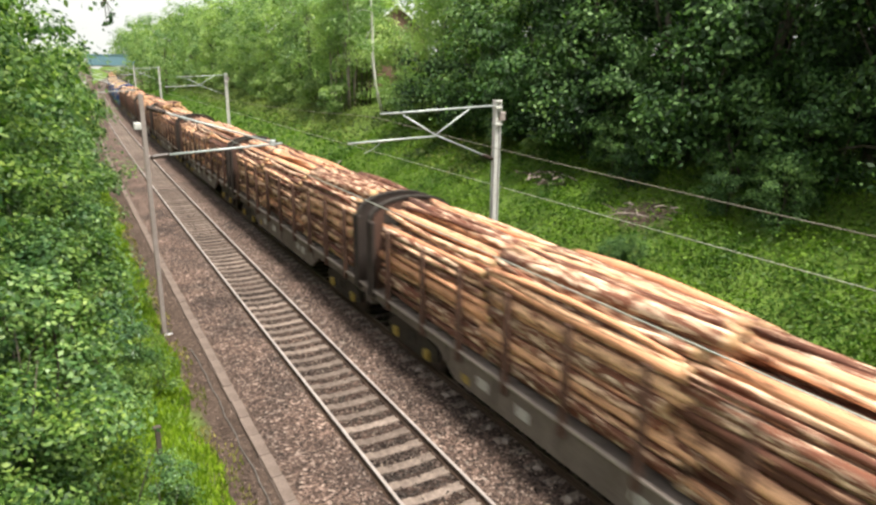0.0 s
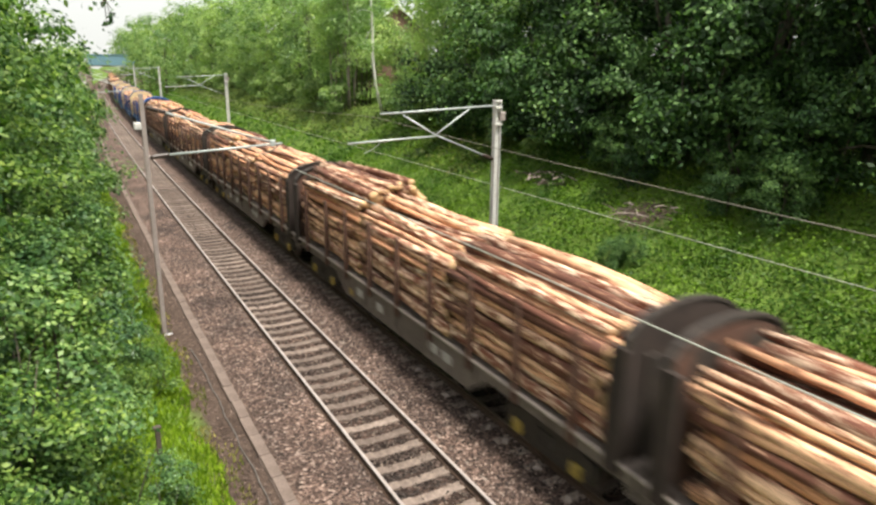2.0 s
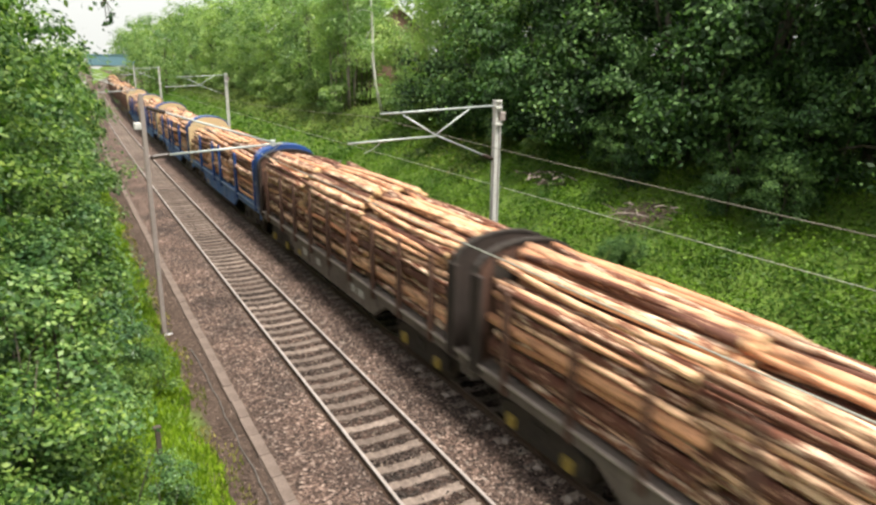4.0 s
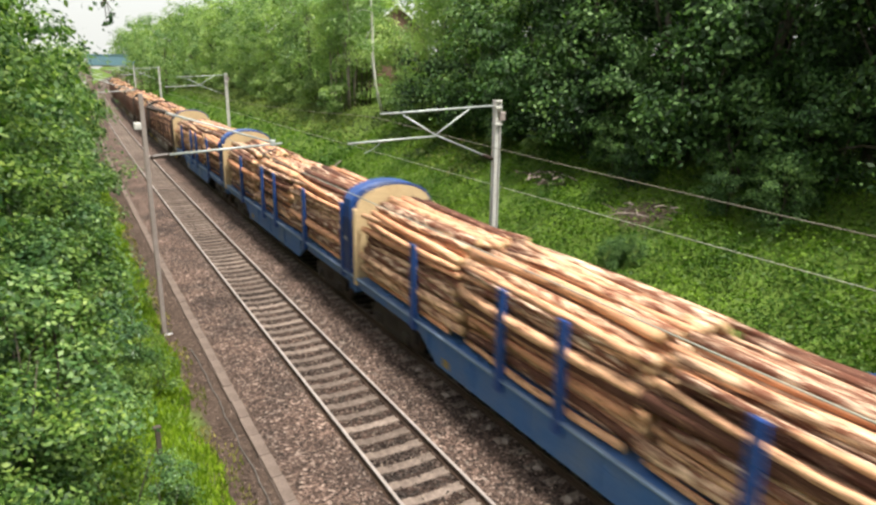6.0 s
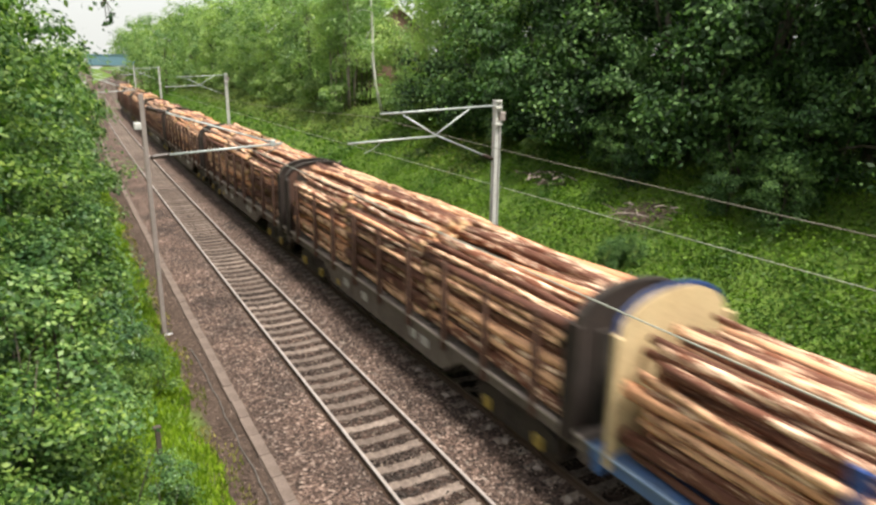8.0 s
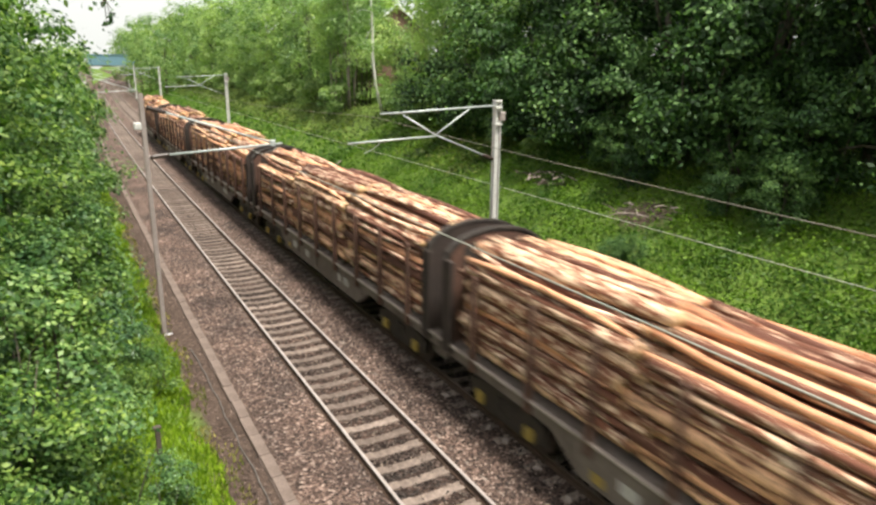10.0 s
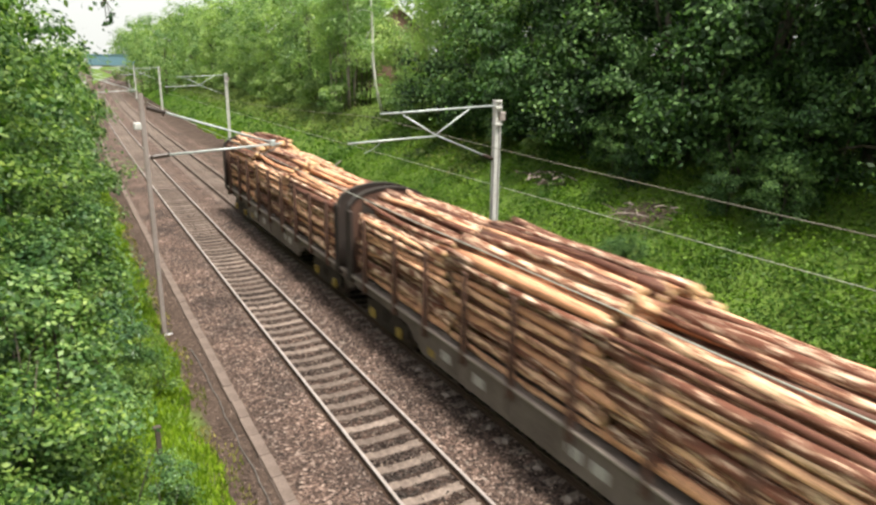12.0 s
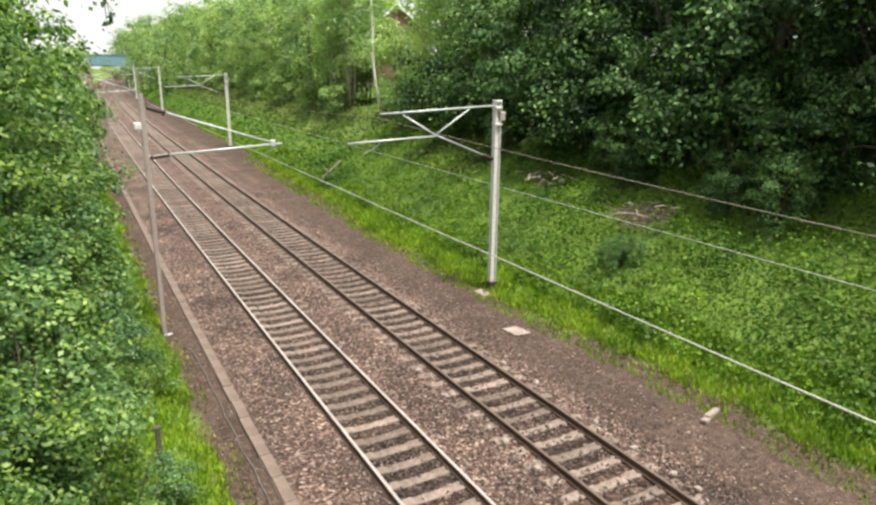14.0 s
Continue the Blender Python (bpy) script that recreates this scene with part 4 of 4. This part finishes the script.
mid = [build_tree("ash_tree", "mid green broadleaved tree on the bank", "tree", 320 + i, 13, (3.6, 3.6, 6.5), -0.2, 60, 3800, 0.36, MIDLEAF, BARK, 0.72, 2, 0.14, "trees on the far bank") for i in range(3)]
plant(mid, [(22, 41, 1.05), (19.5, 60, 0.95), (20, 67, 1.0), (19, 75, 1.0), (19.5, 83, 1.1), (18.5, 92, 1), (20, 101, 1.1), (19, 111, 1.05), (20, 122, 1.15), (19, 134, 1.1), (20, 147, 1.2), (19, 161, 1.2), (20, 178, 1.3), (19, 197, 1.3), (19, 220, 1.3), (27, 45, 1.3), (29.5, 55, 1.35), (38, 97, 1.5), (27.4, 60, 0.95), (28.6, 71, 0.4), (27, 90, 1.3), (28, 106, 1.3), (27, 126, 1.4), (28, 150, 1.4), (28, 180, 1.4), (24, 262, 1.5), (17, 275, 1.7), (13, 268, 1.5), (8.8, 292, 1.55), (9.5, 305, 1.65), (-6.6, 305, 0.95), (30, 240, 1.6), (38.5, 20, 1.5), (39, 27, 1.5), (40, 34, 1.5), (40, 42, 1.5), (33, 17, 1.4), (33, 26, 1.4), (34, 35, 1.4), (11.5, 150, 1.0), (10.6, 172, 1.05), (9.8, 190, 1.15), (12.6, 210, 1.25), (13.2, 232, 1.3), (-6, 262, 1.0)], 5)
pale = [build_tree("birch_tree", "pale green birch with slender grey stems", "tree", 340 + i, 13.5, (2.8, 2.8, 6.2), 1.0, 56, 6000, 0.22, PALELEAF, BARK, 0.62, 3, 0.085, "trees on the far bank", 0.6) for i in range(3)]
plant(pale, [(18.6, 39, 0.95), (20.3, 45, 0.85), (17.4, 57, 0.85), (19.4, 49, 0.45), (22.5, 58, 0.55), (18.6, 58, 1.0), (18.5, 71, 0.9), (17.5, 88, 0.9), (18, 106, 0.95), (18, 128, 1.0), (18, 155, 1.1)], 6)
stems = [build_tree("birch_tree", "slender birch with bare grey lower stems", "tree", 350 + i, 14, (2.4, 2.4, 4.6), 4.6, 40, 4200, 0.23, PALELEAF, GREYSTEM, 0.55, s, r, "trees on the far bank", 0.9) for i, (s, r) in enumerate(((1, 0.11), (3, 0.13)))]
plant(stems, [(17.0, 59, 0.9), (17.2, 57, 0.9), (18.8, 44, 0.9), (17.4, 62, 0.9), (18.6, 40, 1.0)], 13)
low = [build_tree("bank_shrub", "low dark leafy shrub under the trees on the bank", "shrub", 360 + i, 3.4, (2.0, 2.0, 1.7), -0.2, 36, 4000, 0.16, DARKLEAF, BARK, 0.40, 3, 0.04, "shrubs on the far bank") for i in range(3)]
plant(low, [(16.7, 13.6 + 2.3 * i, 1.0 + 0.25 * (i % 3)) for i in range(12)] + [(14.8, 13.0, 0.55), (15.0, 20.0, 0.5), (21.5, 12, 1.3), (22, 20, 1.3), (22, 28, 1.3), (22.5, 36, 1.3)], 7)
# Lighter leaf colour paints the sunlit boughs in front of the dark wood.
young = [build_tree("young_sycamore", "young sycamore at the wood's edge, leaves lightened to look sunlit", "tree", 400 + i, 6.5, (2.5, 2.5, 3.2), 0.1, 42, 6500, 0.19, LITLEAF, BARK, 0.46, 1, 0.07, "trees on the far bank") for i in range(2)]
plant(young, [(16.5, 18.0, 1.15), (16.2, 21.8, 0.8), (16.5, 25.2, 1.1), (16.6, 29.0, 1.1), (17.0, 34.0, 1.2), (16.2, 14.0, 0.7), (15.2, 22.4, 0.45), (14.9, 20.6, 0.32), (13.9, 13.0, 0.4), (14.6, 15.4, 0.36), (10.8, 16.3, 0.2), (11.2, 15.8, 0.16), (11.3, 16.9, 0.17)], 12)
fresh = [build_tree("bank_shrub", "low fresh green shrub on the bank", "shrub", 370 + i, 3.0, (2.0, 2.0, 1.5), -0.2, 30, 3000, 0.20, MIDLEAF, BARK, 0.34, 3, 0.04, "shrubs on the far bank") for i in range(2)]
plant(fresh, [(16.7, 42, 0.9), (17, 48, 1.0), (16.6, 57, 1.0), (17, 65, 1.1), (16.6, 74, 1.2), (16.5, 84, 1.2), (16.5, 95, 1.2), (16.4, 108, 1.3), (16.4, 122, 1.4), (16.4, 140, 1.4), (16.4, 160, 1.4), (15.6, 27.5, 0.5), (15.8, 31.5, 0.6)], 8)
hedge = [build_tree("hawthorn_bush", "dense green hawthorn bush on the near bank", "shrub", 380 + i, 5.2, (2.3, 2.3, 2.7), -0.1, 50, 11800, 0.142, ELDERLEAF if i == 1 else HEDGELEAF, BARK, 0.46, 3, 0.06, "bushes on the near bank", lean=1.0, flat=0.42) for i in range(3)]
plant(hedge, [(-6.9, 9.6, 0.62), (-6.8, 12.2, 0.72), (-6.6, 15.2, 0.8), (-6.4, 18, 0.85), (-6.2, 21.0, 0.9), (-6.3, 24.5, 0.95), (-6.2, 28, 0.95), (-6.3, 32, 1.0), (-6.6, 36.5, 1.25), (-6.8, 43, 1.4),
              (-9.3, 8, 1.0), (-9.3, 11.5, 1.2)], 9)
sprig = [build_tree("bank_sprig", "small leafy shrub at the grass edge of the near bank", "shrub", 385 + i, 1.9, (0.95, 0.95, 0.95), -0.05, 22, 2600, 0.085, ELDERLEAF if i else HEDGELEAF, BARK, 0.2, 3, 0.02, "bushes on the near bank", lean=1.0, flat=0.5) for i in range(2)]
plant(sprig, [(-4.7, 17.4, 0.75), (-4.9, 11.6, 0.6), (-4.4, 19.2, 0.6), (-5.4, 17.6, 1.05), (-5.7, 11.2, 0.95), (-5.2, 20.4, 1.2), (-5.3, 26.5, 1.4), (-5.2, 14.9, 0.7), (-4.8, 15.9, 0.6), (-5.0, 23.0, 1.0), (-5.4, 9.8, 0.7)], 15)
tall = [build_tree("hawthorn_tree", "tall bushy hawthorn on the near bank", "tree", 410 + i, 9.6, (4.2, 4.2, 5.0), -0.1, 85, 21000, 0.165, HEDGELEAF, BARK, 0.62, 3, 0.1, "bushes on the near bank", lean=1.0, flat=0.45) for i in range(2)]
plant(tall, [(-9.8, 15, 0.9), (-9.9, 20, 1.04), (-9.8, 26, 1.04), (-10.0, 33, 1.0)], 14)
sparse = [build_tree("hawthorn_bush", "dense green hawthorn bush further along the near bank", "shrub", 390 + i, 5.2, (2.3, 2.3, 2.7), -0.1, 45, 4500, 0.20, HEDGELEAF, BARK, 0.38, 3, 0.06, "bushes on the near bank") for i in range(2)]
plant(sparse, [(-9.6, 40, 1.7), (-9.6, 47, 1.5), (-6.4, 51, 1.6), (-6.4, 60, 1.6), (-7, 71, 1.4), (-7, 83, 1.4), (-7, 97, 1.4), (-7, 115, 1.4), (-7, 138, 1.45), (-7, 168, 1.5), (-7, 205, 1.5), (-9.8, 54, 1.4), (-10, 68, 1.4), (-10, 85, 1.3), (-10, 110, 1.3), (-13, 14, 1.7), (-13.5, 24, 1.8), (-13.5, 36, 1.8)], 10)


def build_sapling():
    """A leaning sapling whose drooping tip hangs into the sky."""
    sap = thing("leaning_sapling", "slender leaning sapling with a drooping leafy tip", "tree")
    x, y = -8.2, 9.0
    g = at(x, y, bank(x, y) - 0.2)
    top = [g, g + Vector((0.4, 0, 3.2)), Vector((-7.0, 9.0, 8.2)), Vector((-6.1, 9.0, 9.5)), Vector((-5.1, 9.0, 9.2)), Vector((-4.86, 9.0, 8.55))]
    part("trunk", Shape().tube(top, [0.09, 0.075, 0.05, 0.03, 0.014, 0.006], 7), BARK, sap, smooth=True)
    rng = np.random.default_rng(71)
    P = []
    for i in range(5):
        e = Vector((-4.86 + rng.normal(0, 0.08), 9.0 + rng.normal(0, 0.08), 8.24 + 0.07 * i))
        part("twig", Shape().tube([top[-1], top[-1].lerp(e, 0.6), e], [0.006, 0.005, 0.003], 5), BARK, sap)
        P += [tuple(e + Vector(rng.normal(0, 0.045, 3))) for _ in range(7)]
    P = np.array(P)
    V = leaves(rng, P, np.tile(np.array([0.2, -0.6, 0.6]), (len(P), 1)), 0.075)
    part("foliage", quads_mesh("foliage", V, len(P), DARKLEAF), DARKLEAF, sap)


build_sapling()


def carpet(name, seed, count, mounds, x_range, y_range, size, mat, lift, words, power=1.5, stray=0.3):
    """Leaves over many low mounds of plants, with strays between; the bare patch stays open."""
    rng = np.random.default_rng(seed)
    mx = rng.uniform(*x_range, mounds)
    my = y_range[0] + (y_range[1] - y_range[0]) * rng.random(mounds) ** power
    mr = rng.uniform(0.35, 1.05, mounds) * (1 + my / 120)
    mh = lift * rng.uniform(0.4, 1.25, mounds)
    weight = mr ** 2 / (mr ** 2).sum()
    which = rng.choice(mounds, count, p=weight)
    o = rng.normal(0, 1, (count, 3))
    o /= np.linalg.norm(o, axis=1)[:, None]
    o[:, 2] = np.abs(o[:, 2])
    loose = rng.random(count) < stray
    X = np.where(loose, rng.uniform(*x_range, count), mx[which] + o[:, 0] * mr[which])
    Y = np.where(loose, y_range[0] + (y_range[1] - y_range[0]) * rng.random(count) ** power, my[which] + o[:, 1] * mr[which])
    X = np.where(X < x_range[0], 2 * x_range[0] - X, X)
    up = np.where(loose, rng.uniform(0.03, 0.3, count) * lift, o[:, 2] * mh[which] * rng.uniform(0.8, 1.1, count) + 0.03)
    keep = ((X - BARE[0]) ** 2 + 0.5 * (Y - BARE[1]) ** 2 > 0.7) | (rng.random(count) < 0.3)
    X, Y, up, o, loose = X[keep], Y[keep], up[keep], o[keep], loose[keep]
    P = np.array([tuple(at(x, y, bank(x, y) + u)) for x, y, u in zip(X, Y, up)])
    N = np.where(loose[:, None], np.array([[-0.15, -0.1, 1.0]]), o * 0.9 + np.array([[0, 0, 0.45]]))
    ob = part(name, quads_mesh(name, leaves(rng, P, N, size, 0.7), len(P), mat), mat, label=words)
    return tagged(ob, category="plants", kind="stuff")


carpet("bramble_carpet", 11, 110000, 800, (8.6, 16.8), (2, 46), 0.11, BRAMBLE, 0.62, "bright green brambles and nettles covering the bank")
carpet("far_bank_plants", 12, 20000, 600, (8.9, 13.2), (44, 190), 0.24, BRAMBLE, 0.55, "green plants covering the distant bank")
carpet("wood_edge_plants", 19, 22000, 700, (12.4, 18), (30, 170), 0.22, UNDERGROWTH, 0.7, "olive undergrowth along the edge of the wood, darkened for tree shade")
carpet("near_bank_plants", 13, 22000, 500, (-11, -4.4), (6, 50), 0.11, HEDGELEAF, 0.45, "green weeds covering the near bank")


def blades(name, seed, count, x_range, y_range, h, mat, words, power=1.6, width=0.02):
    rng = np.random.default_rng(seed)
    V = np.zeros((count, 4, 3))
    for i in range(count):
        x = rng.uniform(*x_range)
        y = y_range[0] + (y_range[1] - y_range[0]) * rng.random() ** power
        x += 0.35 * noise.noise((x * 0.3, y * 0.5, 6.0))
        if x > 6:
            x += verge(y) * 0.8
        g = at(x, y, bank(x, y) - 0.02)
        a, lean = rng.uniform(0, 6.28), rng.normal(0, 0.3, 2)
        hh = h * rng.uniform(0.45, 1.2)
        s = np.array([math.cos(a), math.sin(a), 0]) * width * (1 + y / 30)
        b = np.array(g)
        V[i, 0], V[i, 1] = b - s, b + s
        tip = b + np.array([lean[0] * hh, lean[1] * hh, hh])
        V[i, 2], V[i, 3] = tip + s * 0.3, tip - s * 0.3
    ob = part(name, quads_mesh(name, V, count, mat), mat, label=words)
    return tagged(ob, category="grass", kind="stuff")


blades("verge_grass", 14, 40000, (7.7, 9.5), (2, 90), 0.22, GRASS, "bright lush grass verge below the bank")
blades("verge_grass", 15, 34000, (-5.8, -3.45), (7, 50), 0.16, GRASS, "bright grass strip beside the cable trough")
blades("verge_tufts", 17, 3500, (7.0, 7.9), (3, 60), 0.16, GRASS, "thin tufts of grass spreading over the cess", 1.4)
blades("dry_grass", 18, 5000, (7.45, 8.3), (3, 55), 0.15, STRAW, "olive and straw-coloured grass along the verge edge", 1.4)
blades("dry_grass", 16, 1500, (-3.6, -3.1), (9, 45), 0.12, STRAW, "thin dry grass at the cess edge")


# ---- small things ----
def build_leaning_birch():
    """A white-stemmed birch at the wood's edge that leans and then straightens."""
    tree = thing("leaning_birch", "slender leaning birch with a bright white stem", "tree")
    x, y = 16.9, 50.0
    g = at(x, y, bank(x, y) - 0.3)
    run = [g, g + Vector((-0.55, 0, 2.2)), g + Vector((-0.8, 0, 4.4)), g + Vector((-0.78, 0, 6.6)), g + Vector((-0.9, 0, 9.0)), g + Vector((-1.0, 0, 12.0))]
    part("trunk", Shape().tube(run, [0.12, 0.11, 0.1, 0.09, 0.07, 0.03], 8), BIRCH, tree, "white papery bark", smooth=True)
    rng = np.random.default_rng(91)
    P, N, mid = crown_cloud(rng, 30, 3000, (1.6, 1.6, 4.2), tuple(g + Vector((-0.95, 0.3, 8.6))), 0.5)
    for m in mid[:7]:
        e = Vector(m)
        b = run[3].lerp(run[5], min(1.0, max(0.0, (e.z - run[3].z) / (run[5].z - run[3].z))))
        part("limb", Shape().tube([b, b.lerp(e, 0.5) + Vector((0, 0, 0.2)), e], [0.035, 0.025, 0.01], 5), BIRCH, tree)
    part("crown", quads_mesh("crown", leaves(rng, P, N, 0.2, droop=0.6), len(P), PALELEAF), PALELEAF, tree)


build_leaning_birch()


def build_house():
    """A brick house behind the wood, its white gable boards just showing."""
    h = thing("brick_house", "distant reddish brick house with white gable boards behind trees", "house", Matrix.Translation((30.6, 75.0, 6.0)) @ Matrix.Rotation(radians(-24), 4, "Z"))
    w = part("wall", Shape().slab([(-3.6, -2), (3.6, -2), (3.6, 5.4), (0, 8.6), (-3.6, 5.4)], "y", 0, 8), HOUSEBRICK, h, "reddish brick wall")
    for e in (-1, 1):
        part("roof_slope", Shape().slab([(0, 8.65), (e * 4.0, 5.1), (e * 4.0, 5.3), (0, 8.9)], "y", -0.25, 8.25), TIMBER, h, "dark tiled roof slope")
        part("bargeboard", Shape().slab([(0, 8.55), (e * 4.05, 4.95), (e * 4.05, 5.3), (0, 8.92)], "y", -0.33, -0.26), WHITE, h, "white painted gable board")
    for x in (-1.7, 1.0):
        win = part("window", Shape().box(x, x + 1.0, -0.06, 0.02, 3.2, 4.6), WHITE, w, "white framed window", bevel=0.02)
        for i in (0, 1):
            part("pane", Shape().box(x + 0.08 + 0.44 * i, x + 0.48 + 0.44 * i, -0.07, -0.055, 3.3, 4.5), PANE, win, "dark window pane")


build_house()


def build_bridge():
    """The blue girder bridge that closes the view."""
    y, b = 250.0, thing("girder_bridge", "distant blue girder bridge over the railway", "bridge")
    for d in (0.0, 7.0):
        g = part("girder", Shape().box(-3, 10.5, d - 0.2, d + 0.2, 6.9, 10.2), BRIDGEBLUE, b, bevel=0.05, m=rail_pose(0, y))
        for i in range(9):
            part("stiffener", Shape().box(-3 + i * 1.6, -2.85 + i * 1.6, d - 0.34, d - 0.2, 7.0, 10.1), BRIDGEBLUE, g)
        part("top_flange", Shape().box(-3.2, 10.7, d - 0.4, d + 0.4, 10.2, 10.4), BRIDGEBLUE, g)
    part("deck", Shape().box(-3, 10.5, 0.2, 6.8, 6.6, 7.1), CONCRETE, b, m=rail_pose(0, y))
    for x0, x1 in ((-9, -2.5), (10, 17)):
        part("abutment", Shape().box(x0, x1, -0.3, 7.3, -0.5, 7.0), BRICK, b, "masonry abutment", bevel=0.1, m=rail_pose(0, y))


build_bridge()


def build_post(x, y, h):
    p_ = thing("marker_post", "short dark weathered marker post in the grass", "post", Matrix.Translation(at(x, y, bank(x, y))))
    part("shaft", Shape().box(-0.05, 0.05, -0.05, 0.05, -0.3, h), TIMBER, p_, bevel=0.012)
    part("cap", Shape().box(-0.075, 0.075, -0.06, 0.06, h, h + 0.06), TIMBER, p_, bevel=0.012)


build_post(-4.5, 13.2, 0.85)


def rubble(x, y, sizes, words, seed):
    rng = random.Random(seed)
    g = thing("concrete_rubble", words, "rubble", Matrix.Translation(at(x, y, -0.3)))
    for i, (a, b, c) in enumerate(sizes):
        sh = Shape().slab([(-a, 0), (a * 0.9, 0), (a, c), (-a * 0.8, c * 0.85)], "y", -b, b)
        part("block", sh, RUBBLE, g, bevel=0.025, m=pose(rng.uniform(-0.1, 0.1) + i * 0.32, i * 0.14, 0.0, rng.uniform(-4, 4), rng.uniform(-4, 4), rng.uniform(-86, -70)))


rubble(7.2, 9.55, [(0.1, 0.09, 0.14), (0.09, 0.32, 0.16)], "two pale broken concrete blocks in the cess", 3)
rubble(6.55, 16.4, [(0.42, 0.3, 0.05)], "flat pale broken slab in the cess", 4)
rubble(-1.75, 16.9, [(0.14, 0.2, 0.07), (0.12, 0.1, 0.06)], "pale broken stone by the trough", 6)


def sleeper_end_lumps():
    """Pale lumps added in place of the second track's sleeper ends showing through ballast."""
    rng = random.Random(31)
    vs = [Vector((math.cos(a) * r, math.sin(a) * r * 0.7, z)) for z, r in ((0.0, 0.1), (0.055, 0.09), (0.08, 0.04)) for a in (0.2, 1.3, 2.3, 3.4, 4.3, 5.4)]
    fs = [(k * 6 + i, k * 6 + (i + 1) % 6, k * 6 + 6 + (i + 1) % 6, k * 6 + 6 + i) for k in (0, 1) for i in range(6)] + [tuple(range(12, 18))]
    sh = Shape().add([v * rng.uniform(0.85, 1.15) for v in vs], fs)
    me = sh.mesh("pale_stone", [RUBBLE])
    for x, ys in ((2.24, (12.2, 11.55, 10.9, 9.7, 8.6, 13.4, 15.0)), (4.62, (10.6, 9.35, 8.25, 7.65, 12.9, 14.3))):
        for y in ys:
            ob = part("pale_stone", me, RUBBLE, m=rail_pose(x + rng.uniform(-0.05, 0.08), y, -0.165) @ pose(0, 0, 0, rng.uniform(-6, 6), rng.uniform(-6, 6), rng.uniform(0, 360)))
            k = rng.uniform(0.75, 1.2)
            ob.scale = (k, k, k)
            tagged(ob, "pale lump added in place of an exposed sleeper end", "stone", "pale stones by the second track")


sleeper_end_lumps()


def brash(x, y, n, spread, words, seed):
    rng = random.Random(seed)
    h = thing("brash_heap", words, "brushwood", Matrix.Translation(at(x, y, bank(x, y))))
    for i in range(n):
        a, L = rng.uniform(0, 3.14), rng.uniform(0.4, 1.3)
        c = Vector((rng.gauss(0, spread), rng.gauss(0, spread), 0.08 + rng.random() * 0.4))
        d = Vector((math.cos(a), math.sin(a), rng.uniform(-0.25, 0.3))) * L / 2
        part("branch", Shape().tube([c - d, c + Vector((0, 0, 0.05)), c + d], [0.035, 0.03, 0.012], 5), RUBBLE if i % 3 == 0 else TIMBER, h)


brash(13.9, 24.6, 36, 0.5, "heap of cut brushwood on the bank", 5)
brash(13.3, 17.9, 24, 0.75, "scattered dead brushwood on bare soil", 6)


def lineside_cable():
    """A loose grey cable snaking along the cess beside the trough."""
    rng = random.Random(14)
    pts, x = [], -2.86
    for i in range(26):
        x = min(-2.74, max(-3.05, x + rng.uniform(-0.05, 0.05)))
        pts.append(at(x, 7.0 + 0.5 * i, bank(x, 7.0 + 0.5 * i) + 0.03))
    ob = part("lineside_cable", Shape().tube(pts, [0.017] * len(pts), 6), OLDCABLE, smooth=True, label="loose pale grey cable lying along the cess")
    tagged(ob, category="cable")


lineside_cable()


def crossed_stakes(x, y):
    s = thing("crossed_stakes", "two pale weathered stakes leaning crosswise on the bank", "stake", Matrix.Translation(at(x, y, bank(x, y))))
    part("stake", Shape().tube([(-0.7, 0, 0.05), (0.75, 0.1, 1.15)], [0.05, 0.04], 7), RUBBLE, s)
    part("stake", Shape().tube([(-0.45, 0.1, 0.75), (0.35, 0, 0.05)], [0.045, 0.045], 7), RUBBLE, s)


crossed_stakes(9.6, 42.0)


# ---- what moves ----
SPEED = 24.68
# seconds, metres by which the train is behind an even run
LAG = [(0.0, -1.0), (0.5, -0.3), (1.0, -0.6), (1.5, 0.6), (2.0, 0.35), (2.5, 0.0), (3.0, -0.1), (5.5, 0.2), (6.0, 0.0), (6.5, 0.45), (7.0, -0.2), (7.5, 0.5), (8.0, 0.0), (10.5, -0.3), (11.0, 0.1), (11.5, -0.2), (12.0, 0.2), (12.5, 0.0), (13.0, -0.05), (14.0, 0.0)]


def lag(t):
    for (a, u), (b, w) in zip(LAG, LAG[1:]):
        if a <= t <= b:
            return u + (w - u) * (t - a) / (b - a)
    return LAG[-1][1]


def motions():
    """The train runs towards the camera and past it along the second track."""
    times = sorted(set([0.5 * i for i in range(29)] + [t for t, _ in LAG]))
    for ob, behind in TRAIN:
        rows = []
        for t in times:
            y = 18.62 - t * SPEED + behind + lag(t)
            rows.append((t, rail_pose(TRACKS[1], y)))
        walk(ob, rows)


motions()
